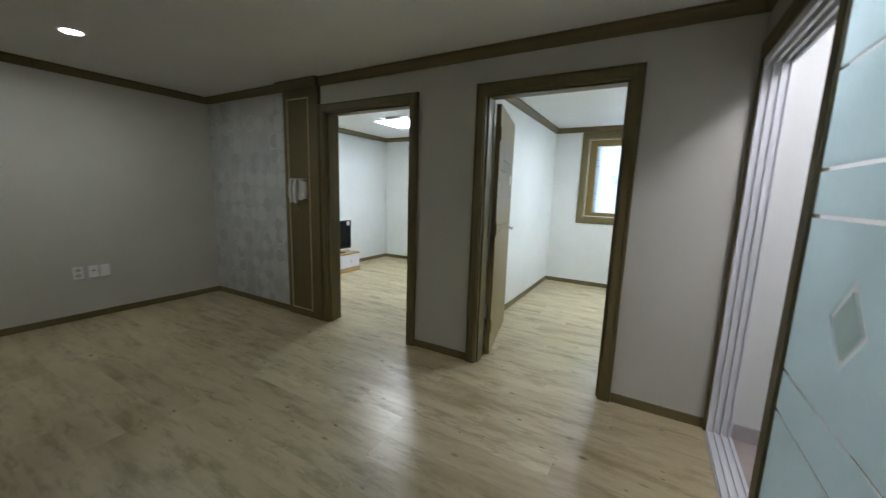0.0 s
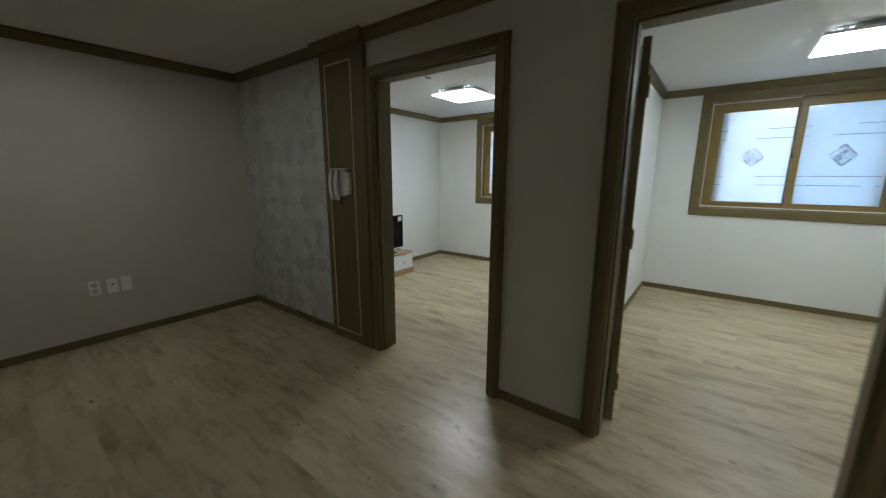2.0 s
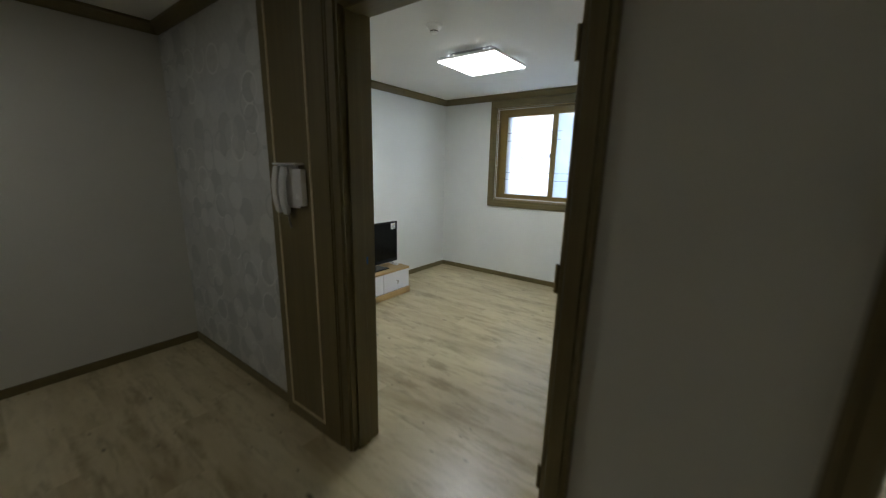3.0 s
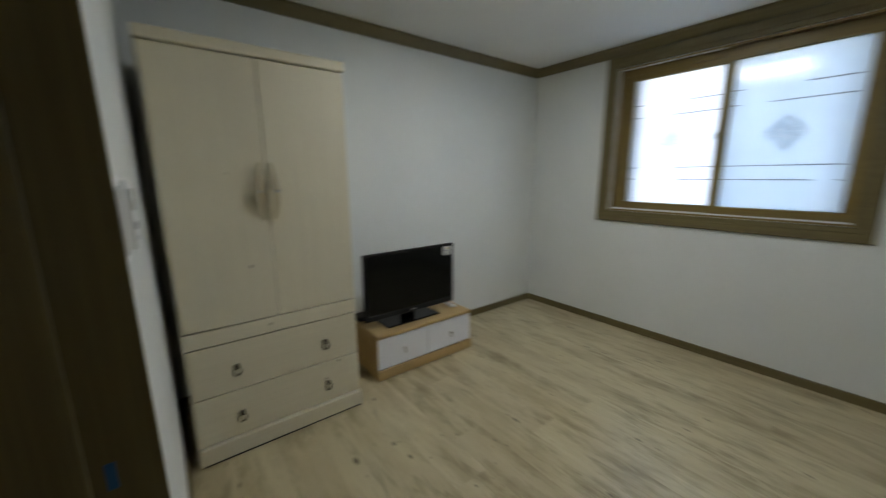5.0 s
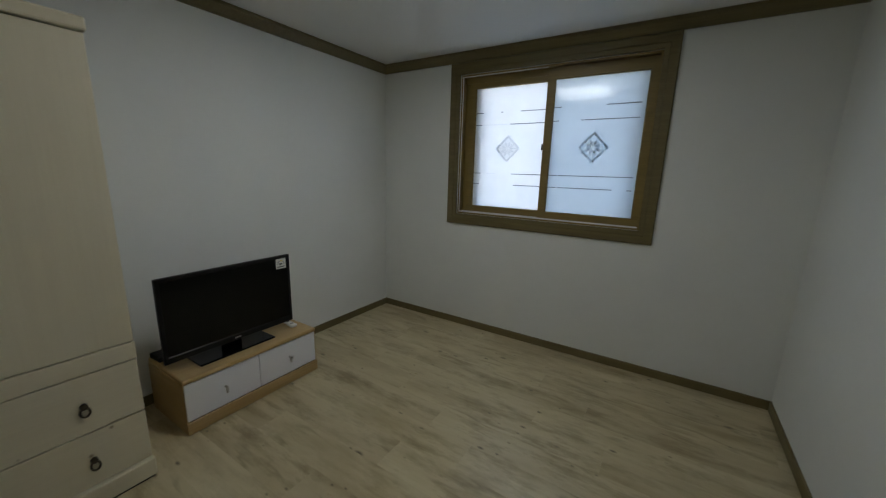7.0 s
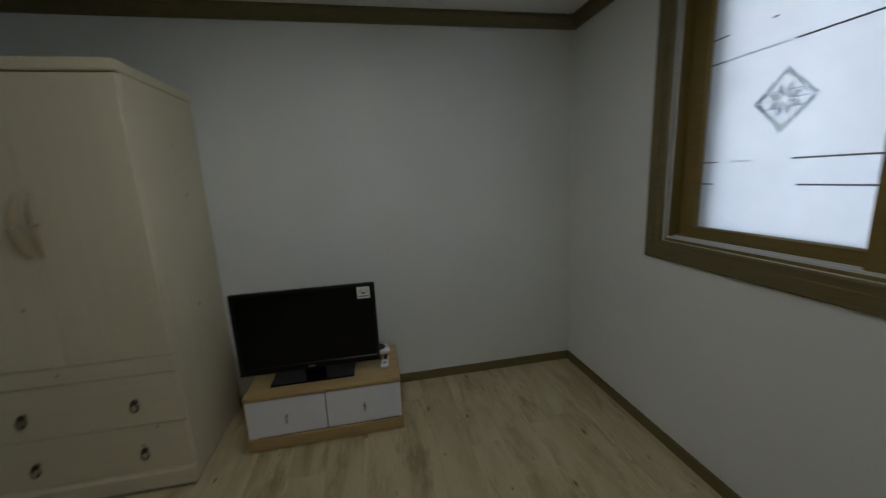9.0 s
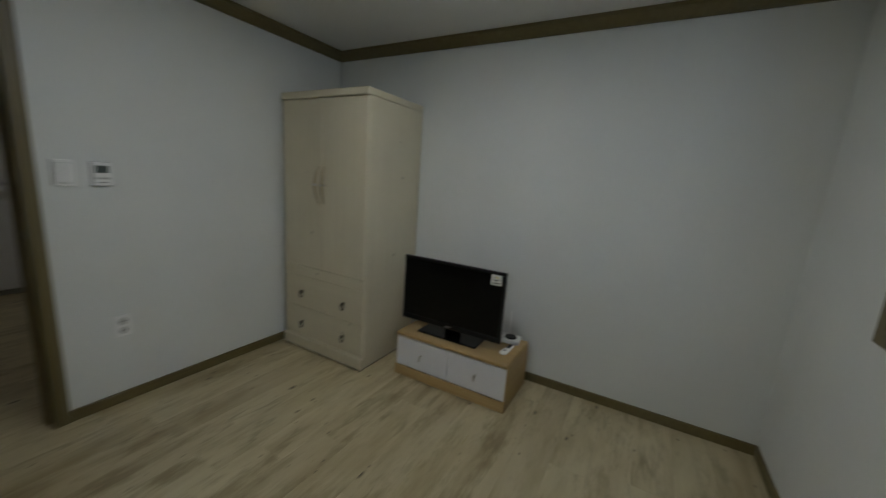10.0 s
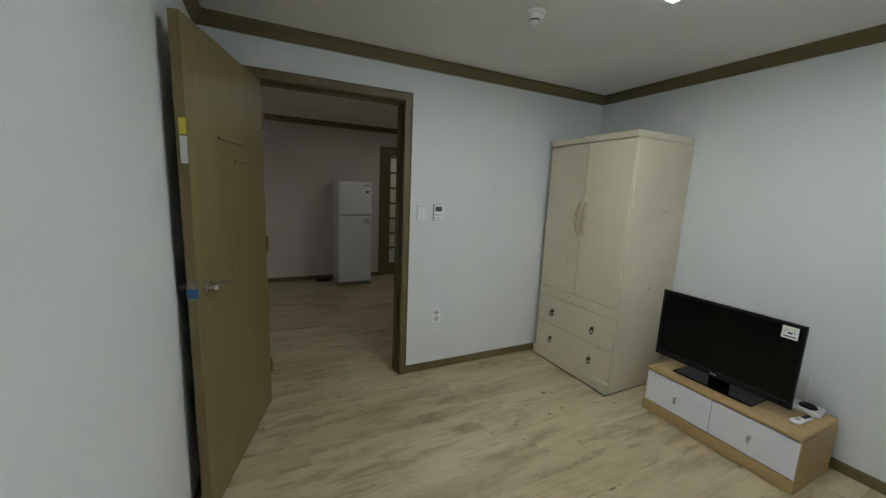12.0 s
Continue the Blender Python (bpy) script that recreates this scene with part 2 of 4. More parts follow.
M_CHROME = plain("brushed_steel", (0.55, 0.53, 0.50), 0.28, 1.0, vary=0.08)
M_BRONZE = plain("aged_bronze", (0.09, 0.075, 0.055), 0.4, 1.0, vary=0.3)
M_SATIN = plain("satin_bow_pull", (0.46, 0.385, 0.24), 0.35, vary=0.1)
M_GOLD = plain("gold_bead", (0.62, 0.53, 0.34), 0.35, 0.0, vary=0.15)
M_ALU = plain("white_aluminium", (0.74, 0.75, 0.77), 0.35, vary=0.04, bump=0.05)
M_FRIDGE = plain("white_enamel", (0.74, 0.74, 0.75), 0.3, vary=0.03, bump=0.12, fine=400)
M_BLUE = plain("blue_film", (0.025, 0.12, 0.30), 0.35)
M_YELLOW = plain("yellow_print", (0.72, 0.60, 0.05), 0.5)
M_LABEL = plain("label_paper", (0.72, 0.72, 0.66), 0.5, vary=0.04)
M_INK = plain("dark_print", (0.05, 0.05, 0.05), 0.5)
M_TILE = plain("foyer_tile", (0.42, 0.36, 0.33), 0.35, vary=0.12)
M_TILEB = plain("foyer_skirting", (0.40, 0.37, 0.36), 0.4, vary=0.1)
M_CONC = plain("outer_render", (0.62, 0.62, 0.60), 0.8, vary=0.1, scale=2)
M_GROUND = plain("outer_concrete", (0.35, 0.35, 0.34), 0.85, vary=0.15, scale=1)
M_MAT = plain("dark_rug", (0.06, 0.035, 0.03), 0.9, vary=0.3)
M_GLASS = frosted("frosted_glass", (0.89, 0.90, 0.90), haze=0.10)
# window_2: its dimmer daylight is put into these darker glass tints
M_GLASS_DIM = frosted("frosted_glass_dim", (0.64, 0.68, 0.70))
M_GLASS2_DIM = frosted("frosted_glass_double_dim", (0.50, 0.575, 0.63))
M_CUT = frosted("cut_glass_facet_dim", (0.46, 0.48, 0.50), 0.14)
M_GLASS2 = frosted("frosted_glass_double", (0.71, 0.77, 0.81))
M_GLASSD = frosted("patterned_green_glass", (0.74, 0.85, 0.81), 0.08)
M_GLASSG = frosted("frosted_glass_green", (0.82, 0.94, 0.95), 0.05)
# dark tint stands for the dim outdoors seen through an unfrosted line
M_ETCH = frosted("dark_etched_line", (0.14, 0.15, 0.155), 0.12)
M_ETCHL = frosted("pale_etched_line", (0.84, 0.855, 0.865), 0.10, haze=0.11)
M_FACET = frosted("cut_glass_facet", (0.66, 0.70, 0.73), 0.10, haze=0.14)
M_CLEAR = clear_glass()
M_LED = glow("led_panel_light", (0.93, 0.97, 1.0), LED)
M_DOT = glow("led_dot_light", (0.85, 0.92, 1.0), LED * 0.26)
M_SPOT = glow("downlight_glow", (0.98, 0.98, 0.93), DOWN)
M_FOY = glow("foyer_lamp_glow", (1.0, 0.93, 0.97), FOYER)
M_BACK = glow("back_room_lamp_glow", (1.0, 0.86, 0.68), FOYER * 0.35)
M_STEELD = plain("aged_steel", (0.30, 0.28, 0.24), 0.4, metal=1.0)
M_FLOOR = floor_film()


# ---- mesh helpers ----
def box(bm, x0, x1, y0, y1, z0, z1, bev=0.0, seg=1):
    g = bmesh.ops.create_cube(bm, size=1.0, matrix=Matrix.Translation(((x0 + x1) / 2, (y0 + y1) / 2, (z0 + z1) / 2)) @ Matrix.Diagonal((x1 - x0, y1 - y0, z1 - z0, 1)))
    if bev:
        es = list({e for v in g["verts"] for e in v.link_edges})
        bmesh.ops.bevel(bm, geom=es, offset=bev, segments=seg, affect="EDGES", profile=0.5, clamp_overlap=True)
    return bm


def cyl(bm, m, r, h, seg=20, r2=None):
    bmesh.ops.create_cone(bm, cap_ends=True, segments=seg, radius1=r, radius2=r if r2 is None else r2, depth=h, matrix=m)
    return bm


def one(x0, x1, y0, y1, z0, z1, bev=0.0, seg=1):
    return box(bmesh.new(), x0, x1, y0, y1, z0, z1, bev, seg)


def finish(name, bm, material, smooth=False):
    bmesh.ops.recalc_face_normals(bm, faces=bm.faces)
    me = bpy.data.meshes.new(name)
    bm.to_mesh(me)
    bm.free()
    me.materials.append(material)
    if smooth:
        for p in me.polygons:
            p.use_smooth = True
    return me


def part(name, bm, material, parent, label="", smooth=False):
    ob = new(name, finish(name, bm, material, smooth))
    ob.parent = parent
    if label:
        tagged(ob, label)
    return ob


def thing(name, loc, label, category, group="", rz=0.0):
    ob = new(name)
    ob.empty_display_size = 0.1
    ob.matrix_world = pose(*loc, 0, 0, rz)
    return tagged(ob, label, category, group)


def solid(name, bm, material, label, category, kind="structure"):
    return tagged(new(name, finish(name, bm, material)), label, category, kind=kind)


def sweep(bm, corners, profile, n, closed=False):
    """Runs a profile along corners. Profile points: (a, b), a to the left of the way in the plane across n, b along n."""
    cs, n = [Vector(c) for c in corners], Vector(n)
    k = len(cs)
    rings = []
    for i in range(k):
        d0 = (cs[i] - cs[i - 1]).normalized() if (i or closed) else None
        d1 = (cs[(i + 1) % k] - cs[i]).normalized() if (i < k - 1 or closed) else None
        d0, d1 = d0 or d1, d1 or d0
        l0, l1 = n.cross(d0), n.cross(d1)
        side = l0 + l1
        side = side / max(1e-6, side.dot(l0))
        rings.append([bm.verts.new(cs[i] + side * a + n * b) for a, b in profile])
    m = len(profile)
    for i in range(k if closed else k - 1):
        r0, r1 = rings[i], rings[(i + 1) % k]
        for j in range(m):
            bm.faces.new((r0[j], r0[(j + 1) % m], r1[(j + 1) % m], r1[j]))
    if not closed:
        bm.faces.new(rings[0])
        bm.faces.new(rings[-1])
    return bm


def loft(bm, rings):
    """Skins closed rings of points into one body with capped ends."""
    vs = [[bm.verts.new(p) for p in r] for r in rings]
    k = len(vs[0])
    for a, b in zip(vs, vs[1:]):
        for i in range(k):
            bm.faces.new((a[i], a[(i + 1) % k], b[(i + 1) % k], b[i]))
    bm.faces.new(vs[0])
    bm.faces.new(vs[-1])
    return bm


def oval(cx, cy, rx, ry, power=0.5, k=12):
    """Points of a rounded rectangle about (cx, cy)."""
    out = []
    for i in range(k):
        c, s = math.cos(2 * math.pi * (i + 0.5) / k), math.sin(2 * math.pi * (i + 0.5) / k)
        out.append((cx + rx * math.copysign(abs(c) ** power, c), cy + ry * math.copysign(abs(s) ** power, s)))
    return out


def prism(bm, pts, y0, y1):
    """Extrudes an outline in x and z along y."""
    a, b = [bm.verts.new((u, y0, v)) for u, v in pts], [bm.verts.new((u, y1, v)) for u, v in pts]
    bm.faces.new(a)
    bm.faces.new(b)
    for i in range(len(pts)):
        k = (i + 1) % len(pts)
        bm.faces.new((a[i], a[k], b[k], b[i]))
    return bm


def prism_x(bm, pts, x0, x1):
    """Extrudes an outline in y and z along x."""
    a, b = [bm.verts.new((x0, u, v)) for u, v in pts], [bm.verts.new((x1, u, v)) for u, v in pts]
    bm.faces.new(a)
    bm.faces.new(b)
    for i in range(len(pts)):
        k = (i + 1) % len(pts)
        bm.faces.new((a[i], a[k], b[k], b[i]))
    return bm


def wall_x(name, x0, x1, y0, y1, z1, holes, material, label):
    """A wall along x with rectangular openings (x0, x1, z0, z1)."""
    bm = bmesh.new()
    at = x0
    for a, b, c, d in sorted(holes):
        box(bm, at, a, y0, y1, 0, z1)
        if c > 0:
            box(bm, a, b, y0, y1, 0, c)
        if d < z1:
            box(bm, a, b, y0, y1, d, z1)
        at = b
    box(bm, at, x1, y0, y1, 0, z1)
    return solid(name, bm, material, label, "wall")


# ---- floors' base, walls, ceilings ----
solid("floor_base", one(-0.5, 5.7, -3.5, 3.4, -0.20, -0.012), M_CONC, "grey concrete slab under the boards", "floor")
wall_x("wall_bedroom_south", -0.2, 5.7, -0.065, 0.0, CL + 0.1, [(D1A, D1B, 0, DH), (D2A, D2B, 0, DH)], M_WHITE, "white papered bedroom wall with two door openings")
wall_x("wall_living_north", 1.32, 5.05, LY1, -0.065, CL + 0.1, [(D1A, D1B, 0, DH), (D2A, D2B, 0, DH)], M_LIVING, "beige papered living room wall with two door openings")
solid("wall_living_feature", one(LX0, 1.32, LY1, -0.065, 0, CL + 0.1), M_RING, "silver-grey wallpaper wall printed with rings", "wall")
wall_x("wall_window", -0.2, 5.7, AY1, AY1 + 0.2, CL + 0.1, [(WA0, WA1, WZ0, WZ1), (WB0, WB1, WZ0, WZ1)], M_WHITE, "white papered outer wall with two window openings")
solid("wall_bedroom_west", one(-0.2, 0.0, 0.0, AY1, 0, CL), M_WHITE, "white papered bedroom wall behind the television", "wall")
solid("wall_between_bedrooms", one(AX1, BX0, 0.0, AY1, 0, CL), M_WHITE, "white papered wall between the two bedrooms", "wall")
solid("wall_bedroom_east", one(BX1, 5.7, 0.0, AY1, 0, CL), M_WHITE, "white papered wall of the second bedroom", "wall")
solid("wall_living_west", one(-0.35, LX0, LY0 - 0.15, -0.065, 0, CL + 0.1), M_LIVING, "beige papered living room wall with sockets", "wall")
SD0, SD1, SDH = 0.30, 1.10, 2.0
wall_x("wall_living_south", LX0, 5.2, LY0 - 0.15, LY0, CL + 0.1, [(SD0, SD1, 0, SDH)], M_SOUTH, "beige papered living room wall behind the refrigerator", )
_b = one(LX1, GX, LY0, GY0, 0, CL + 0.1)
box(_b, LX1, GX, GY0, GY1, DH + 0.01, CL + 0.1)
box(_b, LX1, GX, GY1, -0.065, 0, CL + 0.1)
solid("wall_living_east", _b, M_LIVING, "beige papered wall with the entrance opening", "wall")
solid("ceiling_bedroom", one(0.0, AX1, 0.0, AY1, CB, CB + 0.12), M_CEIL, "white papered bedroom ceiling", "ceiling")
solid("ceiling_second_bedroom", one(BX0, BX1, 0.0, AY1, CB, CB + 0.12), M_CEIL, "white papered ceiling of the second bedroom", "ceiling")
solid("ceiling_living", one(LX0, LX1, LY0, LY1, CL, CL + 0.1), M_CEIL, "off-white papered living room ceiling", "ceiling")
# entrance foyer
solid("wall_foyer_north", one(GX, 6.6, -0.15, -0.065, -0.1, 2.45), M_WHITE, "white papered foyer wall", "wall")
solid("wall_foyer_east", one(6.6, 6.7, -2.2, -0.065, -0.1, 2.45), M_WHITE, "white papered foyer wall facing the living room", "wall")
solid("wall_foyer_south", one(GX, 6.6, -2.2, -2.0, -0.1, 2.45), M_WHITE, "white papered foyer side wall", "wall")
solid("ceiling_foyer", one(GX, 6.6, -2.0, -0.15, 2.35, 2.45), M_CEIL, "white foyer ceiling", "ceiling")
solid("floor_foyer", one(GX, 6.6, -2.0, -0.15, -0.1, -0.005), M_TILE, "pinkish grey tiled foyer floor", "floor")
solid("baseboard_foyer", one(GX, 6.6, -0.16, -0.15, -0.005, 0.085, 0.002), M_TILEB, "grey stone skirting in the foyer", "skirting")
# closed space behind the glazed door of the south wall
_b = one(-0.3, 1.7, -4.6, -4.5, -0.1, 2.4)
box(_b, -0.4, -0.3, -4.5, LY0 - 0.15, -0.1, 2.4)
box(_b, 1.7, 1.8, -4.5, LY0 - 0.15, -0.1, 2.4)
box(_b, -0.3, 1.7, -4.5, LY0 - 0.15, 2.4, 2.5)
box(_b, -0.3, 1.7, -4.5, LY0 - 0.15, -0.2, -0.1)
solid("wall_back_room", _b, M_WHITE, "white plain walls behind the glazed door", "wall")


# ---- floor boards ----
def boards(name, x0, x1, y0, y1, label, seed):
    rng = random.Random(seed)
    fl = tagged(new(name), label, "floor", kind="structure")
    w, length, gap = 0.182, 1.22, 0.00012
    meshes = {}
    y = y0
    row = 0
    while y < y1 - 0.005:
        yw = min(w, y1 - y)
        x = x0 - rng.random() * length * 0.9
        while x < x1 - 0.005:
            a, b = max(x, x0), min(x + length, x1)
            if b - a > 0.01:
                key = (round(b - a, 3), round(yw, 3))
                if key not in meshes:
                    meshes[key] = finish("plank", one(-(b - a) / 2 + gap, (b - a) / 2 - gap, -yw / 2 + gap, yw / 2 - gap, -0.012, 0.0, 0.0002), M_FLOOR)
                ob = new("plank", meshes[key])
                ob.parent = fl
                ob.location = ((a + b) / 2, y + yw / 2, 0)
            x += length
        y += yw
        row += 1
    return fl


# ---- trim ----
CROWN = [(0, 0), (0.0, -0.072), (0.011, -0.072), (0.015, -0.060), (0.040, -0.024), (0.048, -0.018), (0.048, 0)]
CASE = [(0, 0), (0, 0.012), (0.005, 0.017), (0.049, 0.017), (0.051, 0.013), (0.055, 0.013), (0.057, 0.017), (0.066, 0.017), (0.071, 0.012), (0.072, 0.0)]
CASE_DEEP = [(a, b * 1.75) for a, b in CASE]
CASE_FLIP = [(-a, b) for a, b in reversed(CASE)]
CASE_SLIM = [(-a * 0.70, b) for a, b in reversed(CASE)]
BASE = [(0, 0), (0.011, 0), (0.011, 0.056), (0.008, 0.060), (0, 0.060)]


def ring(name, corners, profile, n, material, label, category, closed=False):
    return solid(name, sweep(bmesh.new(), corners, profile, n, closed), material, label, category)


Z = (0, 0, 1)
crown_a = ring("trim_crown_bedroom", [(0, 0, CB), (AX1, 0, CB), (AX1, AY1, CB), (0, AY1, CB)], CROWN, Z, M_TRIMX, "brown wood-film crown moulding round the bedroom ceiling", "moulding", True)
ring("trim_crown_second_bedroom", [(BX0, 0, CB), (BX1, 0, CB), (BX1, AY1, CB), (BX0, AY1, CB)], CROWN, Z, M_TRIMX, "brown wood-film crown moulding round the ceiling", "moulding", True)
PX0, PX1, PY = 1.338, 1.808, -0.165
ring("trim_crown_living", [(LX0, LY0, CL), (LX1, LY0, CL), (LX1, LY1, CL), (PX1 + 0.005, LY1, CL), (PX1 + 0.005, PY - 0.003, CL), (PX0 - 0.005, PY - 0.003, CL), (PX0 - 0.005, LY1, CL), (LX0, LY1, CL)], CROWN, Z, M_TRIMX, "dark brown crown moulding stepping round the pilaster", "moulding", True)
for i, c in enumerate((
        [(D1A - 0.051, 0, 0), (0, 0, 0), (0, AY1, 0), (AX1, AY1, 0), (AX1, 0, 0), (D1B + 0.051, 0, 0)],
        [(D2A - 0.051, 0, 0), (BX0, 0, 0), (BX0, AY1, 0), (BX1, AY1, 0), (BX1, 0, 0), (D2B + 0.051, 0, 0)],
        [(D1B + 0.073, LY1, 0), (D2A - 0.073, LY1, 0)],
        [(D2B + 0.073, LY1, 0), (LX1, LY1, 0)],
        [(LX0, LY0, 0), (LX0, LY1, 0), (PX0, LY1, 0)],
        [(LX1, GY0 - 0.07, 0), (LX1, LY0, 0), (SD1 + 0.073, LY0, 0)])):
    flip = [(-a, b) for a, b in reversed(BASE)]
    ring("baseboard_%d" % (i + 1), c, flip, Z, M_TRIMX, "brown wood-film baseboard along the wall", "baseboard")


def casing(name, x0, x1, zt, y, ny, label):
    """Three-sided casing round a door opening in a wall along x; ny is the side that it faces."""
    b = sweep(bmesh.new(), [(x0, y, 0), (x0, y, zt), (x1, y, zt), (x1, y, 0)], CASE_SLIM if ny > 0 else CASE_DEEP, (0, ny, 0))
    return b


def door_frame(name, x0, x1, label):
    th = tagged(new(name), label, "door frame", kind="structure")
    part("casing", casing(name, x0, x1, DH, 0.0, 1, ""), M_TRIM, th)
    part("casing", casing(name, x0, x1, DH, LY1, -1, ""), M_TRIM, th)
    y0, y1 = LY1 - 0.019, 0.021
    part("jamb", one(x0, x0 + 0.008, y0, y1, 0, DH - 0.008), M_TRIM, th)
    part("jamb", one(x1 - 0.008, x1, y0, y1, 0, DH - 0.008), M_TRIM, th)
    part("head_jamb", one(x0, x1, y0, y1, DH - 0.008, DH), M_TRIMX, th)
    ys = -0.045
    part("door_stop", one(x0 + 0.008, x0 + 0.020, y0 + 0.03, ys, 0, DH - 0.020, 0.002), M_TRIM, th)
    part("door_stop", one(x1 - 0.020, x1 - 0.008, y0 + 0.03, ys, 0, DH - 0.020, 0.002), M_TRIM, th)
    part("door_stop", one(x0 + 0.008, x1 - 0.008, y0 + 0.03, ys, DH - 0.020, DH - 0.008, 0.002), M_TRIMX, th)
    return th


fr_a = door_frame("door_frame_1", D1A, D1B, "brown wood-film door frame of the furnished bedroom")
part("strike_plate", one(D1A + 0.0075, D1A + 0.0095, -0.032, -0.022, 0.965, 1.0, 0.0005), M_BLUE, fr_a, "strike plate under blue protective film")
fr_b = door_frame("door_frame_2", D2A, D2B, "brown wood-film door frame of the empty bedroom")


def lever(parent, y, z, side):
    """Lever handle on one face of a leaf; side +1 or -1 along local x."""
    x = 0.02 * side
    s = Matrix.Translation((x + 0.004 * side, y, z)) @ Matrix.Rotation(radians(90), 4, "Y")
    h = part("handle", cyl(bmesh.new(), s, 0.026, 0.010, 24), M_CHROME, parent, "brushed steel lever handle")
    b = cyl(bmesh.new(), Matrix.Translation((x + 0.028 * side, y, z)) @ Matrix.Rotation(radians(90), 4, "Y"), 0.009, 0.045, 14)
    part("spindle", b, M_CHROME, h, smooth=False)
    rings = []
    for i in range(9):
        u = i / 8
        zz = z + 0.006 * math.sin(u * 4.2)
        rings.append([(px, y + 0.012 - u * 0.125, pz) for px, pz in oval(x + 0.045 * side, zz, 0.007 - 0.002 * u, 0.011 - 0.003 * u)])
    b = loft(bmesh.new(), rings)
    part("lever", b, M_CHROME, h)


def door_leaf(name, hinge, rz, label, mirror):
    """An open leaf; local y runs from the hinge to the free edge, x across its thickness."""
    th = tagged(new(name), label, "door", kind="structure")
    th.matrix_world = pose(hinge[0], hinge[1], 0.008, 0, 0, rz)
    w, h, t = 0.875, 2.0, 0.019
    part("leaf", one(-t, t, 0, w, 0, h, 0.002), M_LEAF, th)
    for s in (-1, 1):
        for (ya, yb, za, zb) in ((0.30, 0.62, 1.600, 1.614), (0.13, 0.45, 1.515, 1.529), (0.22, 0.60, 1.062, 1.074), (0.15, 0.54, 1.020, 1.032)):
            part("carved_bead", one(s * t - 0.006, s * t + 0.006, ya, yb, za, zb, 0.003), M_LEAF, th)
        lever(th, w - 0.065, 1.0, s)
    for z in (0.25, 1.05, 1.78):
        part("hinge", cyl(bmesh.new(), Matrix.Translation((mirror * (t + 0.004), -0.004, z)), 0.007, 0.1, 12), M_LEAF, th)
    part("latch_plate", one(-0.012, 0.012, w - 0.0005, w + 0.0012, 0.96, 1.035), M_STEELD, th)
    return th


leaf_a = door_leaf("door_1", (2.822, 0.030), -16.0, "olive-brown wood-film door standing open against the wall", -1)
part("sticker", one(-0.0175, 0.006, 0.8755, 0.8765, 1.585, 1.642), M_YELLOW, leaf_a, "yellow certification sticker")
part("sticker", one(-0.0175, 0.006, 0.8755, 0.8765, 1.482, 1.580), M_LABEL, leaf_a, "white printed sticker")
part("latch_film", one(-0.0205, 0.0205, 0.8685, 0.8775, 0.970, 1.008, 0.001), M_BLUE, leaf_a, "blue protective film round the latch")
leaf_b = door_leaf("door_2", (3.562, 0.045), 12.5, "brown wood-film door standing open into the empty bedroom", 1)
part("sticker", one(0.0191, 0.0197, 0.72, 0.79, 1.42, 1.50), M_LABEL, leaf_b, "white printed sticker")


